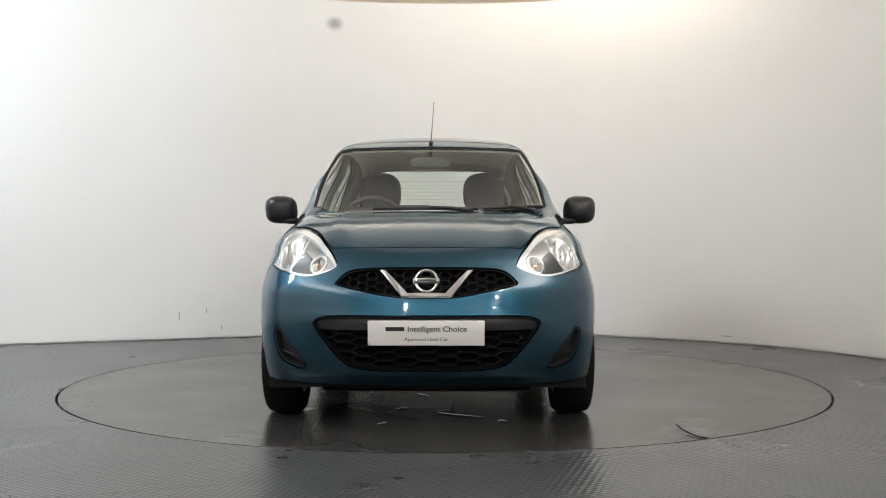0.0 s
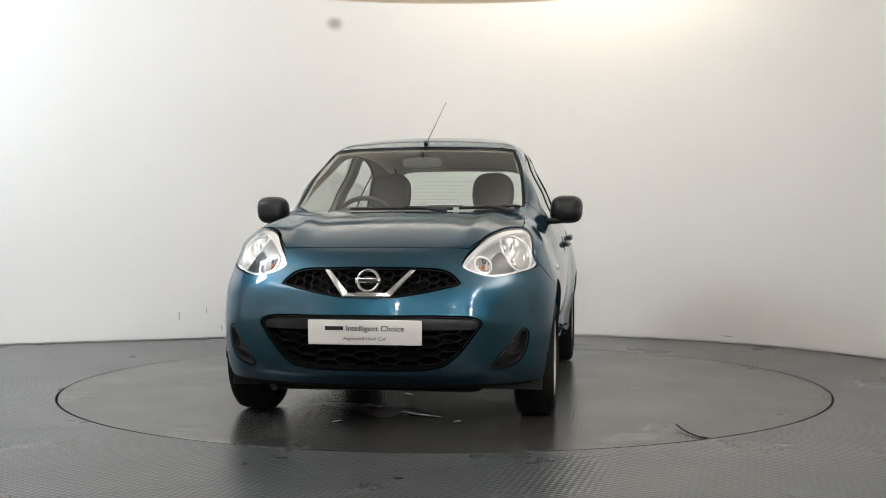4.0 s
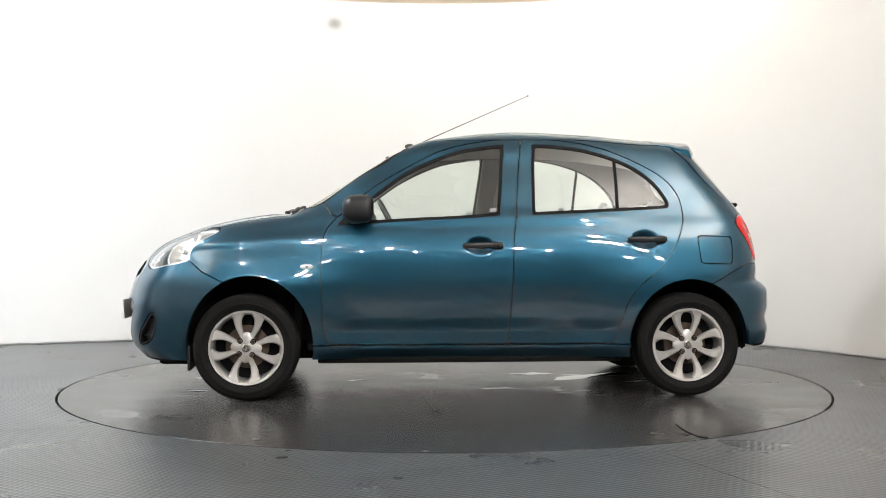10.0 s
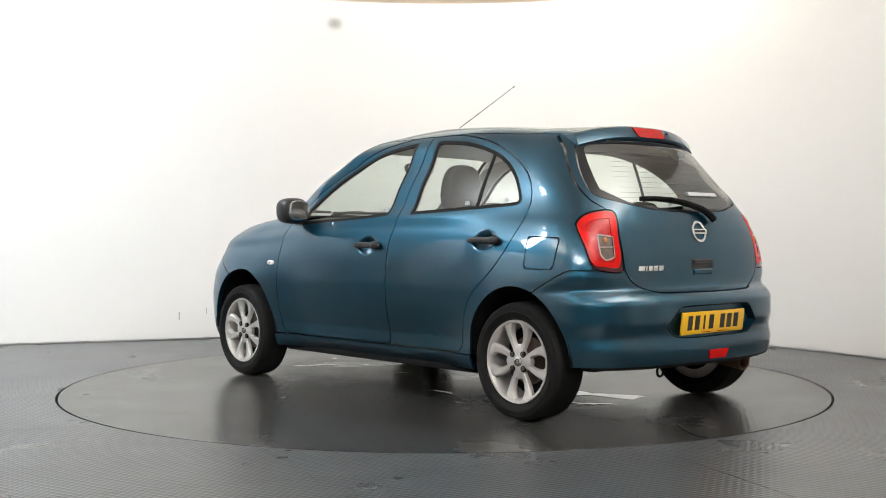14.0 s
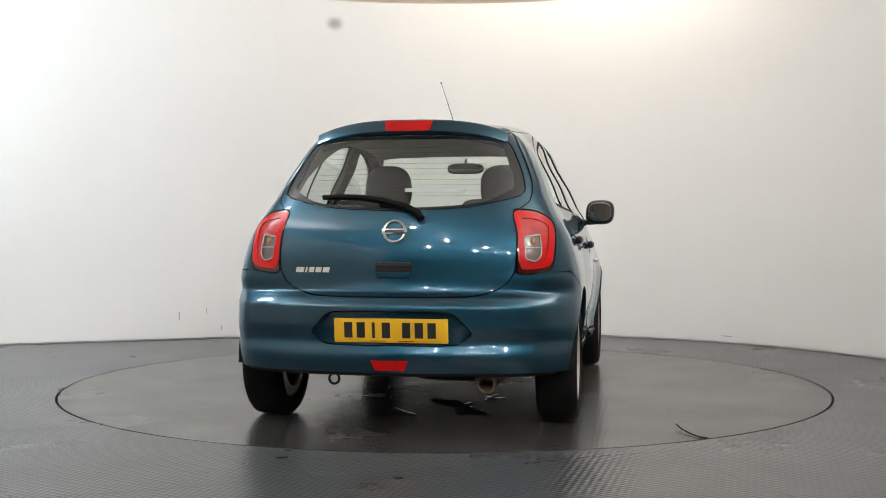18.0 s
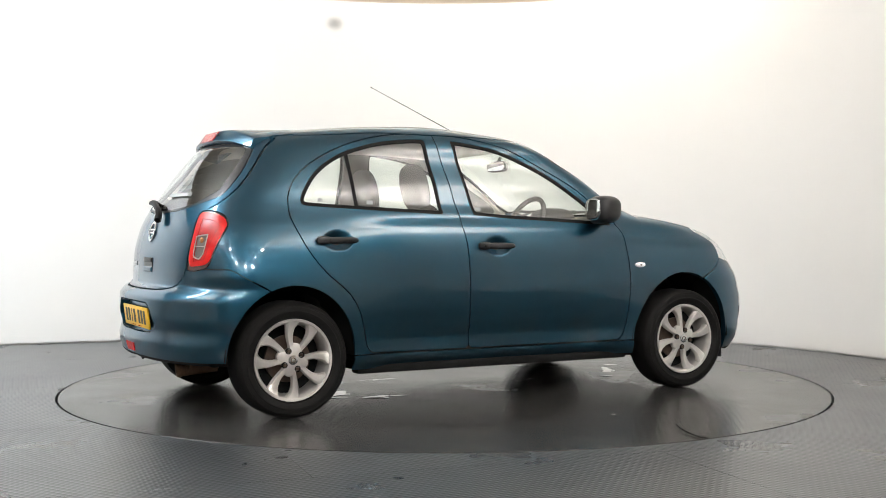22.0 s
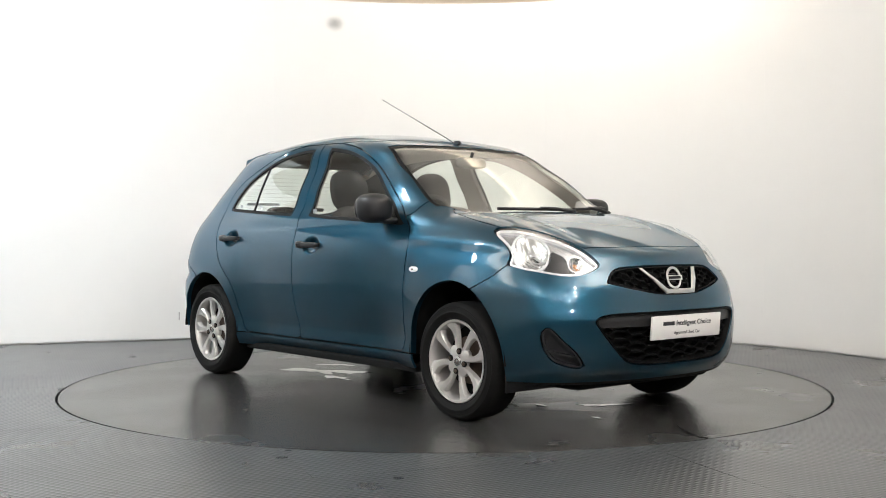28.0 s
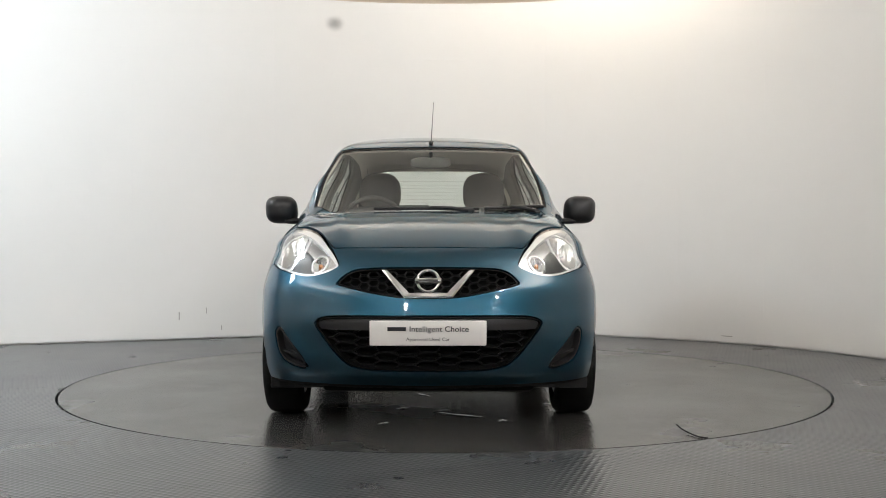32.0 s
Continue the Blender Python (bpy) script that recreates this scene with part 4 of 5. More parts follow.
# ---- wheels ----
def wheel(x, y, s, roll):
    """s: 1 for a wheel on the car's left, -1 on its right; roll in degrees."""
    hub = Matrix.Translation((x, y, 0.292)) @ Matrix.Diagonal((1, s, 1, 1))
    rim = part("wheel", lathe([(0.150, -0.16), (0.178, -0.14), (0.180, -0.02), (0.185, 0.0), (0.192, 0.012), (0.203, 0.014), (0.205, 0.008), (0.203, -0.15), (0.19, -0.16)], 64, closed=True), ALLOY, car, "silver alloy wheel")
    rim.matrix_local = OFFSET @ hub @ pose(0, 0, 0, 0, roll, 0)
    part("tyre", lathe([(0.199, 0.004), (0.206, 0.010), (0.209, 0.016), (0.213, 0.0155), (0.216, 0.0185), (0.236, 0.0240), (0.238, 0.0255), (0.243, 0.0255), (0.245, 0.0235), (0.262, 0.0215), (0.264, 0.0195), (0.268, 0.0200), (0.283, 0.008), (0.289, -0.01), (0.291, -0.04), (0.291, -0.125), (0.289, -0.15), (0.27, -0.168), (0.23, -0.172), (0.199, -0.15)], 72, closed=True), RUBBER, rim, "black road tyre")
    part("brake_disc", lathe([(0.0, -0.075), (0.118, -0.075), (0.118, -0.095), (0.0, -0.095)], 40), BRAKE, rim)
    part("inner_wheel", lathe([(0.0, -0.11), (0.176, -0.11), (0.176, -0.13), (0.0, -0.13)], 40), DARK, rim)
    for k in range(4):
        for m in (-1, 1):
            base = math.pi / 2 * k + math.pi / 2
            line = [(0.040, 0.30, 0.020), (0.072, 0.385, 0.0150), (0.098, 0.415, 0.0155), (0.120, 0.410, 0.0180), (0.145, 0.382, 0.0220), (0.163, 0.345, 0.0265), (0.180, 0.292, 0.0360), (0.195, 0.262, 0.0425)]
            verts, faces = [], []
            for i, (r, a, w) in enumerate(line):
                a = a * m
                c, t = Vector((r * math.cos(base + a), r * math.sin(base + a))), base + a
                side = Vector((-math.sin(t), math.cos(t)))
                h = 0.006 - 0.010 * math.sin(math.pi * min(1, r / 0.2)) + 0.004 * (r / 0.19) ** 2
                for q, hh in ((-1, -0.024), (-0.98, h - 0.010), (-0.62, h), (0.62, h), (0.98, h - 0.010), (1, -0.024)):
                    p = c + side * w * q
                    verts.append((p.x, hh, p.y))
            n = 6
            for i in range(len(line) - 1):
                for j in range(n):
                    faces.append((i * n + j, i * n + (j + 1) % n, (i + 1) * n + (j + 1) % n, (i + 1) * n + j))
            faces += [tuple(range(n)), tuple(range((len(line) - 1) * n, len(line) * n))]
            part("spoke", raw(verts, faces), ALLOY, rim)
    verts, n = [], 64
    for k, h in ((0.0, 0.001), (0.40, 0.001), (0.86, 0.000), (1.0, -0.006), (1.0, -0.026)):
        for i in range(n):
            a = 2 * math.pi * i / n
            r = k * (0.072 + 0.013 * math.cos(4 * a))
            verts.append((r * math.cos(a), h, r * math.sin(a)))
    bm = raw(verts, [(j * n + i, j * n + (i + 1) % n, (j + 1) * n + (i + 1) % n, (j + 1) * n + i) for j in range(4) for i in range(n)])
    bmesh.ops.remove_doubles(bm, verts=bm.verts, dist=1e-6)
    part("hub", bm, ALLOY, rim)
    part("centre_cap", lathe([(0.0, 0.006), (0.018, 0.006), (0.024, 0.004), (0.027, -0.002), (0.0, -0.002)], 32), POLISHED, rim, "silver centre cap")
    part("cap_ring", lathe([(0.011 + 0.0025 * math.cos(a), 0.007 + 0.0015 * math.sin(a)) for a in (2 * math.pi * k / 8 for k in range(8))], 32, closed=True), BRAKE, rim)
    for k in range(4):
        a = math.pi / 4 + k * math.pi / 2
        part("wheel_nut", lathe([(0.0, 0.010), (0.008, 0.010), (0.0095, 0.006), (0.0095, -0.006), (0.0, -0.006)], 6, pose(0.050 * math.cos(a), 0, 0.050 * math.sin(a))), BRAKE, rim)
        # Near-black ring on the hub face; its colour stands in for a well's shade.
        part("nut_well_shade", lathe([(0.0105, 0.005), (0.0150, 0.0052), (0.0155, -0.004), (0.0105, -0.004)], 20, pose(0.050 * math.cos(a), 0, 0.050 * math.sin(a)), True), DARK, rim)


for x, y, s, roll in ((1.225, 0.797, 1, -4), (-1.225, 0.79, 1, 2), (1.225, -0.797, -1, -32), (-1.225, -0.79, -1, 17)):
    wheel(x, y, s, roll)


def arch_liner(cx, cz, rx, rz, s):
    verts, faces, n = [], [], 28
    for i in range(n + 1):
        a = math.pi * i / n
        for y in (0.45, 0.80):
            k = 1.015 if y > 0.6 else 0.99
            q = (cx + rx * k * math.cos(a), s * y, max(0.24, cz + rz * k * math.sin(a)))
            verts.append(q)
    for i in range(n):
        faces.append((2 * i, 2 * i + 1, 2 * i + 3, 2 * i + 2))
    faces.append(tuple(range(0, 2 * n + 2, 2)))
    return raw(verts, faces)


for s in (1, -1):
    bit("wheel_arch_liner", arch_liner(1.205, 0.295, 0.350, 0.396, s), DARK)
    bit("wheel_arch_liner", arch_liner(-1.228, 0.295, 0.340, 0.370, s), DARK)
    bit("air_deflector", box(1.530, 1.545, s * 0.60 - 0.17, s * 0.60 + 0.17, 0.165, 0.30, 0.004), BLACK, "black rubber air deflector")
    bit("rocker_underside", box(-0.86, 0.84, s * 0.70 - 0.05, s * 0.70 + 0.03, 0.195, 0.24, 0.01), DARK)


# ---- lamps, grilles and trim of the car ----
def many(axis, base, lo, hi):
    """Places on the skin along straight lines from many bases."""
    base, axis = np.array(base, float), np.array(axis, float)
    lo, hi = np.full(len(base), lo), np.full(len(base), hi)
    for _ in range(26):
        m = (lo + hi) / 2
        out = body_field(base + axis * m[:, None]) > 0
        hi, lo = np.where(out, m, hi), np.where(out, lo, m)
    return base + axis * lo[:, None]


def fronts(yz):
    return many((1, 0, 0), [(1.0, y, z) for y, z in yz], 0.0, 1.2)


def rears(yz):
    return many((-1, 0, 0), [(-1.0, y, z) for y, z in yz], 0.0, 1.0)


def dish(name, skin, flat, centre, radius, near, depth, mat, label, parent):
    uv = flat(skin[0])
    piece = clip(skin, np.hypot(uv[:, 0] - centre[0], uv[:, 1] - centre[1]) - radius)
    uv = flat(piece[0])
    r = np.hypot(uv[:, 0] - centre[0], uv[:, 1] - centre[1]) / radius
    v = piece[0] - piece[1] * (near + depth * np.clip(1 - r ** 2, 0, 1))[:, None]
    return skin_object(name, (v, np.zeros_like(v), piece[2]), mat, parent, label, 0)


def nearest(skin, flat, u, v, deep):
    uv = flat(skin[0])
    i = np.argmin((uv[:, 0] - u) ** 2 + (uv[:, 1] - v) ** 2)
    return Vector(skin[0][i] - skin[1][i] * deep)


for s in halves(refine(headlamp, 2)):
    lens = add("headlamp", s, LENS, "clear headlamp lens", 0, 0.001)
    uv = FRONT_QUARTER(s[0])
    g = poly_field(HEADLAMP, uv)
    upper = step(-0.02, 0.03, uv[:, 1] - (0.775 + (uv[:, 0] + 0.75) * 0.17))
    width = 0.011 + 0.006 * upper
    skin_object("lamp_bezel", clip(s, -(g + width)), BRIGHT, lens, "bright silver bezel", 0.05, 0.012)
    main, turn = (-0.425, 0.836), (-0.640, 0.781)
    hole = np.minimum(np.hypot(uv[:, 0] - main[0], uv[:, 1] - main[1]) - 0.088, np.hypot(uv[:, 0] - turn[0], uv[:, 1] - turn[1]) - 0.038)
    skin_object("lamp_housing", clip(s, np.maximum(g + width - 0.001, -hole)), SILVER, lens, "silver lamp housing", 0.02, 0.026)
    wedge = [(-0.640, 0.728), (-0.47, 0.738), (-0.50, 0.775), (-0.515, 0.83), (-0.535, 0.842), (-0.585, 0.815), (-0.60, 0.78)]
    skin_object("lamp_divider", clip(s, np.maximum(poly_field(wedge, uv), -hole)), GLOSS_BLACK, lens, "gloss black divider", 0.01, 0.020)
    inner = clip(s, g + 0.012)
    dish("main_reflector", inner, FRONT_QUARTER, main, 0.090, 0.020, 0.060, REFLECTOR, "faceted silver reflector", lens)
    dish("indicator_reflector", inner, FRONT_QUARTER, turn, 0.041, 0.020, 0.030, REFLECTOR, "faceted silver reflector", lens)
    skin_object("lamp_ring", clip(s, np.abs(np.hypot(uv[:, 0] - main[0], uv[:, 1] - main[1]) - 0.090) - 0.005), BRIGHT, lens, "", 0.006, 0.020)
    skin_object("lamp_ring", clip(s, np.abs(np.hypot(uv[:, 0] - turn[0], uv[:, 1] - turn[1]) - 0.040) - 0.004), BRIGHT, lens, "", 0.006, 0.020)
    b = nearest(s, FRONT_QUARTER, *turn, 0.038)
    part("indicator_bulb", pill(b.x, b.y, b.z, 0.010, 0.010, 0.010, 2), AMBER, lens, "amber indicator bulb")
    b = nearest(s, FRONT_QUARTER, *main, 0.055)
    part("lamp_bulb", pill(b.x, b.y, b.z, 0.022, 0.012, 0.012, 2), CHROME, lens)

INSERT = rounded([(-0.444, 0.912), (-0.522, 0.902), (-0.527, 0.806), (-0.482, 0.792), (-0.452, 0.824)], 4, (0, 1, 2))
for s in halves(refine(taillamp, 3)):
    uv = REAR_QUARTER(s[0])
    g = poly_field(INSERT, uv)
    rim = poly_field(TAILLAMP, uv)
    low = 0.007 + 0.020 * step(0.80, 0.735, uv[:, 1])
    lamp = add("tail_lamp", clip(s, np.maximum(np.maximum(-g, rim + low), -(rim + low + 0.034))), RED, "red tail lamp lens", 0.02)
    skin_object("lamp_edge", clip(s, -(rim + low)), LAMP_EDGE, lamp, "dark lens edge", 0.02, 0.001)
    skin_object("inner_lens", clip(s, np.maximum(-g, rim + low + 0.034)), DEEP_RED, lamp, "deep red inner lens", 0.004, 0.004)
    skin_object("lens_frame", clip(s, np.abs(g) - 0.003), LENS_FRAME, lamp, "pale lens frame", 0.004, 0.0015)
    skin_object("lens_bar", clip(s, np.maximum(g, np.abs(uv[:, 1] - 0.853) - 0.002)), LENS_FRAME, lamp, "", 0.003, 0.0015)
    skin_object("reversing_lens", clip(s, g + 0.003), SMOKE, lamp, "clear reversing lens with warm facets", 0.004, 0.010)
    b = nearest(s, REAR_QUARTER, -0.482, 0.885, 0.006)
    part("bulb", pill(b.x, b.y, b.z, 0.010, 0.010, 0.014, 2), AMBER, lamp, "amber indicator bulb")

# grilles
for name, skin, outline, deep in (("upper_grille", upper_grille, UPPER_GRILLE, 0.055), ("lower_grille", lower_grille, LOWER_GRILLE, 0.07)):
    g = poly_field(mirrored(outline), skin[0][:, [1, 2]])
    grille = add(name, clip(skin, -(g + 0.008)), DULL, "black grille surround", deep + 0.01, 0.003)
    skin_object("grille_back", skin, DARK, grille, "", 0, deep)


def honeycomb(outline, wide, high, bar, deep, thick, top=9.0, bottom=-9.0):
    """A net of flattened six-sided cells, a little behind the skin."""
    edges, px = [], wide * 0.75
    for i in range(-14, 15):
        for j in range(-14, 26):
            cy, cz = i * px, 0.28 + (j + 0.5 * (i % 2)) * high
            c = [(cy - wide / 2, cz), (cy - wide / 4, cz + high / 2), (cy + wide / 4, cz + high / 2), (cy + wide / 2, cz)]
            edges += [(c[0], c[1]), (c[1], c[2]), (c[2], c[3])]
    mids = np.array([((a[0] + b[0]) / 2, (a[1] + b[1]) / 2) for a, b in edges])
    keep = (poly_field(outline, mids) < -0.004) & (mids[:, 1] < top) & (mids[:, 1] > bottom)
    edges = [e for e, k in zip(edges, keep) if k]
    flat = fronts([q for e in edges for q in e])
    verts, faces = [], []
    for k, (a, b) in enumerate(edges):
        pa, pb = Vector(flat[2 * k]), Vector(flat[2 * k + 1])
        d = Vector((0, b[0] - a[0], b[1] - a[1])).normalized()
        s = Vector((0, -d.z, d.y)) * bar / 2
        n = len(verts)
        for q in (pa, pb):
            for sx, ss in ((-deep, -1), (-deep, 1), (-deep - thick, 1.6), (-deep - thick, -1.6)):
                verts.append((q.x + sx, q.y + s.y * ss, q.z + s.z * ss))
        faces += [(n + i, n + (i + 1) % 4, n + 4 + (i + 1) % 4, n + 4 + i) for i in range(4)] + [(n, n + 1, n + 2, n + 3), (n + 4, n + 5, n + 6, n + 7)]
    return raw(verts, faces)


bit("grille_mesh", honeycomb(mirrored(UPPER_GRILLE), 0.056, 0.034, 0.006, 0.018, 0.022), DULL, "black honeycomb grille", smooth=False)
bit("grille_mesh", honeycomb(mirrored(LOWER_GRILLE), 0.125, 0.040, 0.008, 0.030, 0.025, top=0.475), DULL, "black honeycomb grille", smooth=False)
add("grille_panel", clip(lower_grille, np.maximum(0.478 - lower_grille[0][:, 2], poly_field(mirrored(LOWER_GRILLE), lower_grille[0][:, [1, 2]]) + 0.008)), BLACK, "plain black panel behind the plate", 0.02, 0.016)
for s in halves(refine(fog_recess, 2)):
    g = poly_field(FOG_RECESS, FRONT_QUARTER(s[0]))
    ob = add("fog_lamp_blank", clip(s, -(g + 0.012)), BLACK, "black bumper corner insert", 0.04, 0.002)
    skin_object("recess", clip(s, g + 0.010), BLACK, ob, "", 0, 0.035)
    skin_object("recess_rib", clip(s, np.maximum(g + 0.012, np.abs(FRONT_QUARTER(s[0])[:, 1] - 0.352 - (FRONT_QUARTER(s[0])[:, 0] + 0.56) * 0.2) - 0.006)), BLACK, ob, "", 0.02, 0.018)


def strip_on(outline, spots, out, thick, bevel=0.0):
    """A slab that follows the skin; spots gives the skin's places, out the way outwards."""
    p = spots(outline)
    n = len(p)
    verts = [Vector(q) + Vector(out) * thick for q in p] + [Vector(q) - Vector(out) * 0.02 for q in p]
    bm = raw(verts, [tuple(range(n)), tuple(range(2 * n - 1, n - 1, -1))] + [(i, (i + 1) % n, n + (i + 1) % n, n + i) for i in range(n)])
    if bevel:
        bm.faces.ensure_lookup_table()
        way = bm.faces[0].normal.dot(Vector(out))
        bmesh.ops.inset_region(bm, faces=[bm.faces[0]], thickness=bevel, depth=math.copysign(bevel * 0.8, way), use_even_offset=True)
    bmesh.ops.triangulate(bm, faces=[f for f in bm.faces if len(f.verts) > 4])
    return bm


vee = [(0.214, 0.750), (0.190, 0.750), (0.138, 0.700), (0.088, 0.650), (0.04, 0.649), (-0.04, 0.649), (-0.088, 0.650), (-0.138, 0.700), (-0.190, 0.750), (-0.214, 0.750), (-0.161, 0.688), (-0.110, 0.627), (-0.04, 0.626), (0.04, 0.626), (0.110, 0.627), (0.161, 0.688)]
bit("chrome_vee", strip_on(vee, fronts, (1, 0, 0), 0.008, 0.0055), CHROME, "chrome grille trim with bevelled edges", smooth=False)


def emblem(place):
    ring = lathe([(0.049 + 0.0075 * math.cos(a), 0.005 * math.sin(a)) for a in (2 * math.pi * k / 10 for k in range(10))], 48, place @ pose(0, 0, 0, 0, 0, 90), True)
    return joined(ring, box(-0.006, 0.007, -0.060, 0.060, -0.013, 0.013, 0.003)) if place == Matrix() else ring


for x, z, tilt, turn in ((1.912, 0.700, -12, 0), (-1.716, 0.925, -14, 180)):
    m = pose(x, 0, z) @ pose(0, 0, 0, 0, 0, turn) @ pose(0, 0, 0, 0, tilt, 0)
    bm = emblem(Matrix())
    bm.transform(m)
    badge = bit("emblem", bm, CHROME, "chrome ring emblem with a plain bar")
    bm = box(0.0065, 0.0078, -0.045, 0.045, -0.0065, 0.0065)
    bm.transform(m)
    part("emblem_inlay", bm, GLOSS_BLACK, badge, "dark inlay bar")
bm = box(1.86, 1.912, -0.018, 0.018, 0.68, 0.72, 0.004)
bit("emblem_mount", bm, BLACK)


def letters(text, size, mat, parent, place, wide=None, heavy=0.0):
    cu = bpy.data.curves.new("lettering", "FONT")
    cu.body, cu.size, cu.align_x, cu.align_y, cu.extrude, cu.offset = text, size, "CENTER", "CENTER", 0.0004, heavy
    ob = bpy.data.objects.new("lettering", cu)
    scene.collection.objects.link(ob)
    bpy.context.view_layer.update()
    me = bpy.data.meshes.new_from_object(ob.evaluated_get(bpy.context.evaluated_depsgraph_get()))
    bpy.data.objects.remove(ob)
    xs = [v.co.x for v in me.vertices]
    k = wide / (max(xs) - min(xs)) if wide else 1
    me.transform(place @ Matrix.Diagonal((k, 1, 1, 1)))
    me.name = "lettering"
    return link("lettering", me, mat, parent)


plate = bit("front_plate", box(-0.005, 0.007, -0.262, 0.262, -0.0565, 0.0565, 0.004), PLATE_WHITE, "white dealer plate with dark lettering")
plate.matrix_local = OFFSET @ pose(1.988, 0, 0.470, 0, 4.5, 0)
FACE = Matrix(((0, 0, 1, 0.0076), (1, 0, 0, 0), (0, 1, 0, 0), (0, 0, 0, 1)))
letters("Intelligent Choice", 0.034, INK, plate, FACE @ pose(0.049, 0.018, 0), 0.265, 0.00045)
letters("Approved Used Car", 0.022, INK, plate, FACE @ pose(0.0, -0.028, 0), 0.197)
part("bar", box(0.0070, 0.0078, -0.182, -0.098, 0.010, 0.028), INK, plate, "plain dark bar")
rear_plate = bit("number_plate", box(-0.005, 0.005, -0.262, 0.262, -0.0555, 0.0555, 0.004), PLATE_YELLOW, "yellow rear number plate with plain black bars")
rear_plate.matrix_local = OFFSET @ pose(-1.802, 0, 0.479, 0, 7, 180)
for k in range(7):
    y = -0.195 + 0.058 * k + (0.035 if k > 3 else 0)
    part("bar", box(0.0050, 0.0060, y - 0.019 + (0.012 if k == 2 else 0), y + 0.019 - (0.012 if k == 2 else 0), -0.033, 0.038), INK, rear_plate)
for y in (-0.06, 0.07):
    part("small_bar", box(0.0050, 0.0058, y - 0.035, y + 0.035, -0.0485, -0.0455), RED, rear_plate)
plate_recess = refine(plate_recess, 2)
g = poly_field(mirrored(PLATE_RECESS), plate_recess[0][:, [1, 2]])
add("plate_recess", plate_recess, PAINT, "", -0.040, 0.042)
add("recess_wall", clip(plate_recess, -(g + 0.004)), PAINT, "", 0.042, 0.001)
y = 0.472
for wide in (0.040, 0.010, 0.026, 0.029, 0.032):
    bit("badge_bar", strip_on([(y, 0.737), (y - wide, 0.737), (y - wide - 0.006, 0.761), (y - 0.006, 0.761)], rears, (-1, 0, 0), 0.004), POLISHED, "plain slanted chrome badge bar", smooth=False)
    y -= wide + 0.007

# handles, side lamps
for s in (1, -1):
    for cx, cz in ((-0.068, 0.848), (-0.986, 0.881)):
        q = side_at(cx, cz, s)
        bar = bit("door_handle", joined(pill(cx + 0.010, q.y + s * 0.020, cz, 0.100, 0.013, 0.017, 2.8), pill(cx - 0.078, q.y + s * 0.016, cz + 0.001, 0.038, 0.017, 0.021, 2.8), box(cx + 0.085, cx + 0.103, q.y - 0.01, q.y + s * 0.02, cz - 0.012, cz + 0.012, 0.003) if s > 0 else box(cx + 0.085, cx + 0.103, q.y - 0.02, q.y + 0.01, cz - 0.012, cz + 0.012, 0.003)), BLACK, "black pull handle")
        if cx > -0.5:
            part("lock", lathe([(0.0, 0.003), (0.006, 0.003), (0.007, 0.0), (0.0, -0.002)], 16, pose(cx - 0.082, q.y + s * 0.034, cz) @ Matrix.Diagonal((1, s, 1, 1))), DARK, bar)
    q = side_at(0.896, 0.733, s)
    lamp = bit("side_indicator", pill(0.896, q.y, 0.733, 0.036, 0.010, 0.015, 2.2), STICKER, "clear side indicator lamp")
    part("bulb", pill(0.896, q.y + s * 0.009, 0.733, 0.008, 0.0035, 0.005, 2), BRAKE, lamp)

# door mirrors
for s in (1, -1):
    bm = pill(0.0, 0.0, 0.0, 0.085, 0.090, 0.078, 3.0, 40, 28)
    for v in bm.verts:
        v.co.z *= 1 - 0.9 * max(0, v.co.x) ** 1.2
        v.co.y *= 1 - 1.4 * max(0, v.co.x)
        v.co.x *= 1.15 if v.co.x > 0 else 0.86
        v.co.y *= 1 - 0.9 * v.co.z if v.co.y < 0 else 1 + 0.5 * v.co.z
    bm.transform(Matrix.Translation((0.605, s * 0.845, 1.048)) @ Matrix.Diagonal((1, s, 1, 1)))
    mirror = bit("door_mirror", bm, BLACK, "black plastic door mirror")
    part("mirror_glass", pill(0.5335, s * 0.846, 1.049, 0.0025, 0.072, 0.060, 3), MIRROR, mirror, "silvered mirror glass")
    part("mirror_arm", joined(pill(0.635, s * 0.775, 0.985, 0.05, 0.055, 0.018, 2.6), pill(0.630, s * 0.80, 1.0, 0.04, 0.03, 0.03, 2.4)), BLACK, mirror)

# antenna, wipers
base = top_at(0.294, 0.0)
mast = bit("antenna", tube([(0.285, 0, base.z + 0.004), (0.20, 0.001, base.z + 0.045), (-0.431, 0.010, 1.765)], 0.0045, 8, 0.35), BLACK, "thin black whip antenna")
part("antenna_base", pill(0.300, 0, base.z + 0.008, 0.030, 0.013, 0.016, 2.4), BLACK, mast)
part("antenna_tip", pill(-0.433, 0.010, 1.766, 0.005, 0.004, 0.005, 2), BLACK, mast)


def glass_line(spots, lift):
    out = []
    for x, y in spots:
        q = top_at(x, y)
        out.append(q + normal_at(q) * lift)
    return out


def blade(name, line, root_point, joint, r):
    arm = bit(name, tube([root_point, (Vector(root_point) + joint) / 2 + Vector((0, 0, 0.006)), joint], r * 1.3, 8, 0.8), BLACK, "black windscreen wiper")
    part("wiper_blade", tube(line, r, 8), BLACK, arm)
    part("wiper_pivot", pill(root_point[0], root_point[1], root_point[2], 0.016, 0.016, 0.014, 2.4), BLACK, arm)


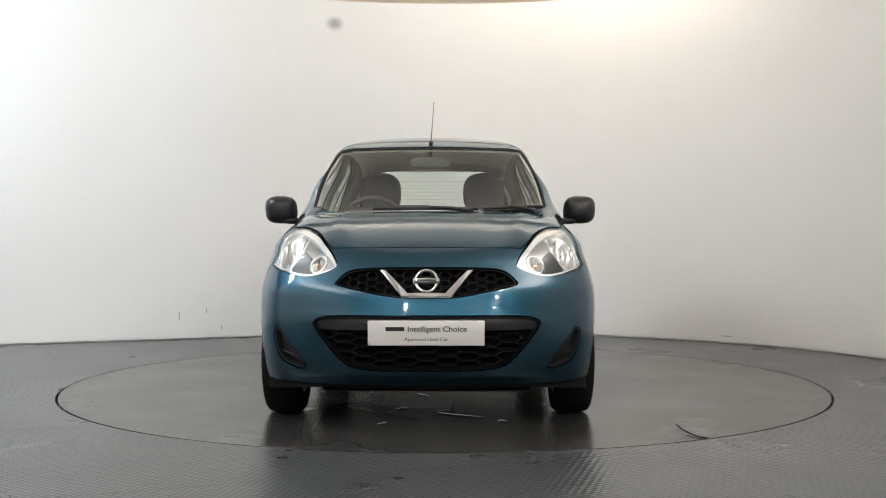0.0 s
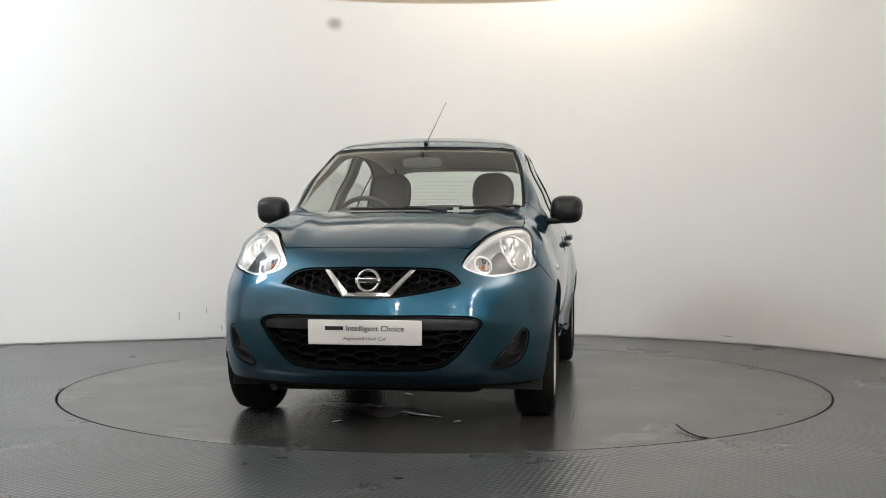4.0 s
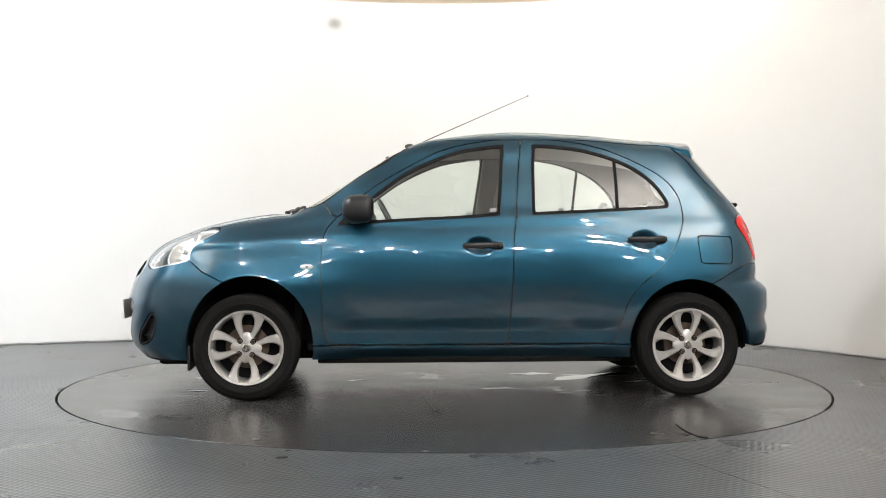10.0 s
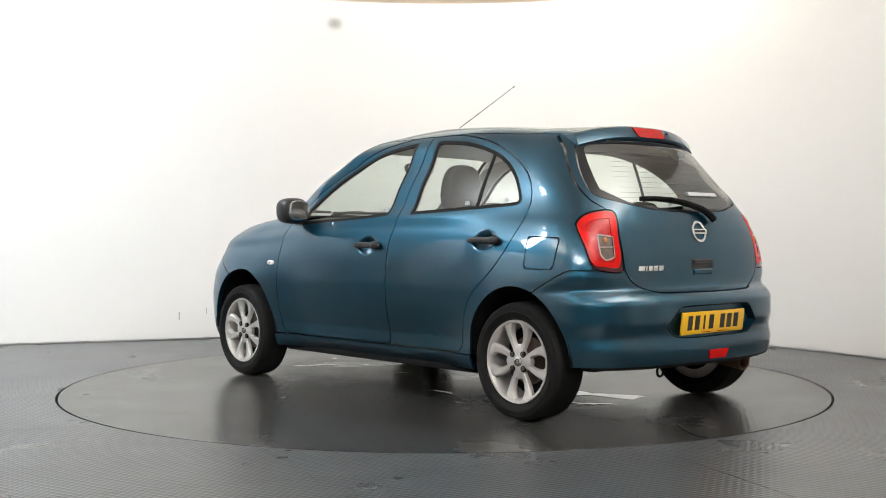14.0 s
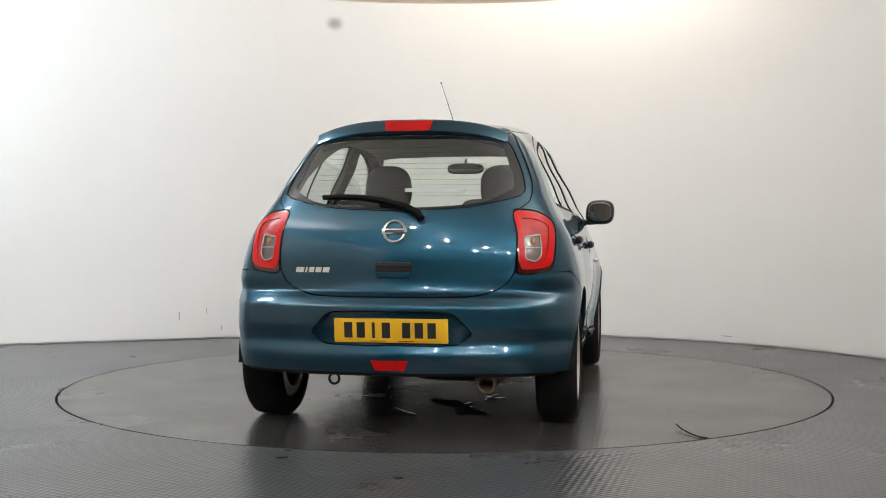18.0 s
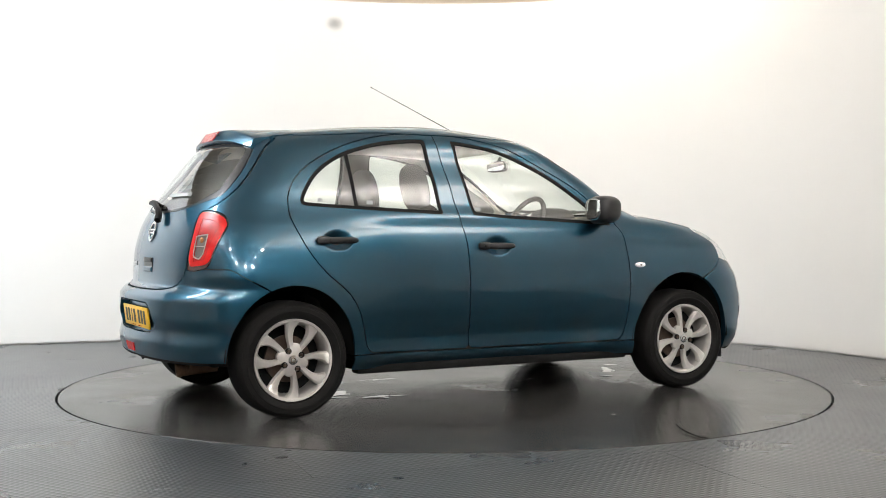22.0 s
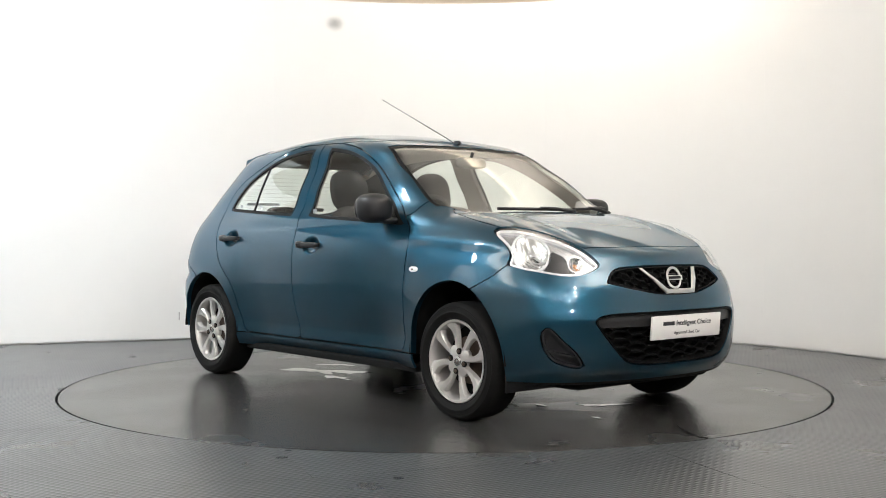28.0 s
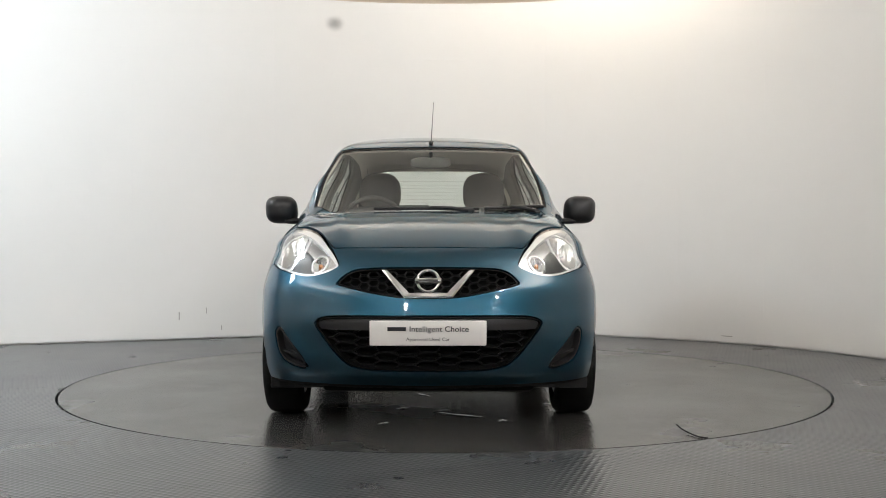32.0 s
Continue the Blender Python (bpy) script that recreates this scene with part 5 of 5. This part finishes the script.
line = glass_line([(0.992 - 0.2 * y * y, y) for y in (-0.30, -0.2, -0.1, 0.0, 0.1, 0.2, 0.26)], 0.009)
blade("wiper", line, top_at(1.035, 0.22) + Vector((0, 0, 0.004)), line[3] + Vector((0.004, 0, 0.006)), 0.0085)
line = glass_line([(0.985 - 0.2 * y * y, y) for y in (0.29, 0.36, 0.43, 0.5, 0.57, 0.61)], 0.009)
blade("wiper", line, top_at(0.975, 0.575) + Vector((0, 0, 0.004)), line[2] + Vector((0.004, 0, 0.006)), 0.0085)
line = [Vector(q) + Vector((-0.018, 0, 0.006)) for q in rears([(0.36, 1.078), (0.27, 1.08), (0.18, 1.076), (0.10, 1.068), (0.04, 1.056)])]
arm = [Vector(q) + Vector((-0.028, 0, 0.008)) for q in rears([(0.17, 1.074), (0.06, 1.058), (-0.05, 1.030), (-0.105, 1.0), (-0.125, 0.975)])]
rear_wiper = bit("rear_wiper", tube(arm, 0.0145, 8, 1.35), DULL, "black rear wiper")
part("wiper_blade", tube(line, 0.0125, 8, 1.3), DULL, rear_wiper)

# tail spoiler with the high brake lamp
cols, verts, faces = 36, [], []
for i in range(cols + 1):
    y = -0.472 + 0.944 * i / cols
    k = abs(y) / 0.472
    xt, zt = -1.385 + 0.070 * k ** 2.2, 1.468 - 0.062 * k ** 3
    z0, z1 = top_at(-1.09, y).z, top_at(-1.21, y).z
    verts += [(-1.09, y, z0 - 0.012), (-1.10, y, z0 + 0.0025), (-1.21, y, max(z1 + 0.004, (z0 + zt) / 2 + 0.004)), (xt + 0.07, y, zt + 0.0045), (xt + 0.012, y, zt), (xt - 0.003, y, zt - 0.008), (xt - 0.040 * (1 - 0.55 * k ** 3), y, zt - 0.058 * (1 - 0.15 * k ** 3)), (xt - 0.030 * (1 - 0.6 * k ** 3), y, zt - 0.070 * (1 - 0.12 * k ** 3)), (xt + 0.10, y, zt - 0.085)]
n = 9
for i in range(cols):
    faces += [(i * n + j, i * n + j + 1, (i + 1) * n + j + 1, (i + 1) * n + j) for j in range(n - 1)]
faces += [tuple(range(n)), tuple(range(cols * n, cols * n + n))]
spoiler = bit("roof_spoiler", raw(verts, faces), PAINT, "teal roof spoiler")
part("brake_lamp", prism([(-0.118, 1.461), (0.118, 1.461), (0.106, 1.409), (-0.106, 1.409)], lambda u, v, h: (-1.385 - h + 0.070 * (abs(u) / 0.478) ** 2.2 - (1.462 - v) * 0.76, u, v), -0.02, 0.007), DEEP_RED, spoiler, "red high brake lamp", smooth=False)
part("washer_jet", pill(-1.405, -0.15, 1.44, 0.008, 0.006, 0.005, 2), BLACK, spoiler)
bit("tailgate_handle", joined(strip_on([(0.086, 0.788), (-0.086, 0.788), (-0.086, 0.740), (0.086, 0.740)], rears, (-1, 0, 0), 0.003)), GLOSS_BLACK, "black tailgate release recess", smooth=False)
bit("handle_lip", strip_on([(0.082, 0.740), (-0.082, 0.740), (-0.076, 0.712), (0.076, 0.712)], rears, (-1, 0, 0), 0.003, 0.006), PAINT, "painted lip under the release", smooth=False)
bit("handle_pull", strip_on([(0.080, 0.786), (-0.080, 0.786), (-0.080, 0.764), (0.080, 0.764)], rears, (-1, 0, 0), 0.006, 0.004), BLACK, "black pull strip", smooth=False)
bit("rear_fog_lamp", strip_on([(0.085, 0.347), (-0.085, 0.347), (-0.066, 0.302), (0.066, 0.302)], rears, (-1, 0, 0), 0.006), RED, "red rear fog lamp", smooth=False)
bit("exhaust_pipe", lathe([(0.034, 0.0), (0.041, 0.002), (0.044, -0.01), (0.040, -0.03), (0.040, -0.20), (0.033, -0.20), (0.033, -0.01)], 24, pose(-1.705, -0.42, 0.235, 0, 0, 82) @ pose(0, 0, 0, -6, 0, 0), True), RUST, "rusty steel exhaust pipe")
bit("exhaust_hanger", box(-1.66, -1.645, -0.50, -0.36, 0.245, 0.285, 0.004), RUST, "rusty exhaust hanger")
bit("tow_eye", lathe([(0.024 + 0.006 * math.cos(a), 0.006 * math.sin(a)) for a in (2 * math.pi * k / 8 for k in range(8))], 24, pose(-1.70, 0.29, 0.245, 0, 0, 90), True), DARK, "dark steel towing eye")
for s in (1, -1):
    for x, z, wide in ((-0.135, 1.045, 0.018), (-0.765, 1.075, 0.018), (-1.035, 1.085, 0.014)):
        q = side_at(x, z, s)
        bit("glass_mark", box(x - wide, x + wide, q.y - s * 0.004 - 0.0008, q.y - s * 0.004 + 0.0008, z - 0.010, z + 0.010), FADED, "small pale printed glass mark")
bit("exhaust_box", pill(-1.50, -0.25, 0.275, 0.12, 0.22, 0.05, 3), DARK)
bit("rear_axle", tube([(-1.225, -0.65, 0.27), (-1.225, 0.65, 0.27)], 0.04, 12), DARK)
bit("front_subframe", box(0.95, 1.75, -0.5, 0.5, 0.17, 0.30, 0.03), DARK)

# ---- cabin ----
def seat(y):
    bm = pill(0.0, 0.0, 0.30, 0.075, 0.235, 0.34, 3.4, 28, 20)
    for v in bm.verts:
        k = max(0.0, (v.co.z - 0.25) / 0.39)
        v.co.y *= 1 - 0.22 * k
    bm.transform(pose(-0.13, y, 0.46, 0, -15, 0))
    back = bit("front_seat", bm, CLOTH, "charcoal cloth front seat")
    head = pill(0.0, 0.0, 0.0, 0.05, 0.135, 0.135, 2.7, 24, 16)
    head.transform(pose(-0.325, y, 1.17, 0, -12, 0))
    part("headrest", head, CLOTH, back)
    part("cushion", pill(0.12, y, 0.47, 0.27, 0.24, 0.10, 3.4), CLOTH, back)


seat(0.335), seat(-0.335)
bench = pill(0, 0, 0, 0.09, 0.60, 0.26, 5, 40, 16)
bench.transform(pose(-1.0, 0, 0.76, 0, -16, 0))
bench = bit("rear_bench", bench, CLOTH, "charcoal cloth rear bench")
part("bench_cushion", pill(-0.78, 0, 0.50, 0.25, 0.60, 0.09, 4), CLOTH, bench)
for y in (-0.33, 0.33):
    part("headrest", pill(-1.10, y, 1.035, 0.045, 0.12, 0.055, 3), CLOTH, bench)
part("parcel_shelf", box(-1.58, -1.10, -0.55, 0.55, 0.985, 1.0, 0.006), TRIM, bench)
dash = bit("dashboard", pill(0.72, 0, 0.83, 0.26, 0.66, 0.185, 5, 40, 20), TRIM, "dark grey dashboard")
part("instrument_hood", pill(0.60, -0.335, 0.995, 0.10, 0.17, 0.07, 2.6), TRIM, dash)
part("centre_stack", pill(0.50, 0, 0.80, 0.07, 0.13, 0.17, 4), TRIM, dash)
wheel_place = pose(0.40, -0.335, 0.965, 0, 28, 0)
rim = lathe([(0.175 + 0.015 * math.cos(a), 0.015 * math.sin(a)) for a in (2 * math.pi * k / 10 for k in range(10))], 40, wheel_place @ pose(0, 0, 0, 0, 0, 90), True)
steering = bit("steering_wheel", rim, TRIM, "dark grey steering wheel")
hubs = joined(pill(0.01, 0, 0, 0.03, 0.065, 0.055, 3), pill(0.01, -0.10, 0, 0.012, 0.075, 0.02, 3), pill(0.01, 0.10, 0, 0.012, 0.075, 0.02, 3), pill(0.01, 0, -0.10, 0.012, 0.02, 0.075, 3))
hubs.transform(wheel_place)
part("steering_hub", hubs, TRIM, steering)
inside = bit("rear_view_mirror", pill(0.42, 0, 1.325, 0.018, 0.118, 0.034, 3.4), TRIM, "dark interior mirror")
part("mirror_glass", pill(0.404, 0, 1.325, 0.003, 0.106, 0.026, 4), MIRROR, inside)
part("mirror_stem", tube([(0.42, 0, 1.34), (0.44, 0, 1.385)], 0.010, 8), TRIM, inside)
bit("cabin_floor", box(-1.6, 0.9, -0.66, 0.66, 0.26, 0.30, 0.01), DARK)
bit("bulkhead", box(0.93, 0.97, -0.60, 0.60, 0.28, 0.98, 0.01), DARK)
for k in range(10):
    z = 1.09 + 0.026 * k
    wide = 0.46 - 0.012 * k
    q = [Vector(p) + Vector((0.006, 0, 0)) for p in rears([(-wide + 2 * wide * i / 12, z) for i in range(13)])]
    bit("heating_wire", tube(q, 0.0007, 4), BRAKE)
bit("window_sticker", strip_on([(-0.03, 1.126), (-0.30, 1.126), (-0.30, 1.108), (-0.03, 1.108)], lambda o: [Vector(q) + Vector((0.012, 0, 0)) for q in rears(o)], (1, 0, 0), 0.0006), FADED, "white paper strip in the rear window", smooth=False)
q = top_at(0.27, -0.445)
bit("tax_sticker", pill(q.x - 0.01, q.y, q.z - 0.012, 0.018, 0.018, 0.002, 4), STICKER, "small white sticker")


# ---- movement ----
def motions():
    heading = [(0.0, -90.05), (1.0, -90.05), (2.0, -90.05), (2.5, -90.1), (3.0, -91.2), (3.5, -94.0), (4.0, -98.5), (4.5, -104.4)]
    heading += [(5.0 + 0.5 * k, -110.85 - 6.497 * k) for k in range(50)]
    heading += [(30.0, -435.6), (30.5, -441.5), (31.0, -445.9), (31.5, -448.7), (32.0, -449.8)]
    for thing in (car, turntable):
        walk(thing, [(t, pose(0, 0, 0, 0, 0, a)) for t, a in heading])


motions()
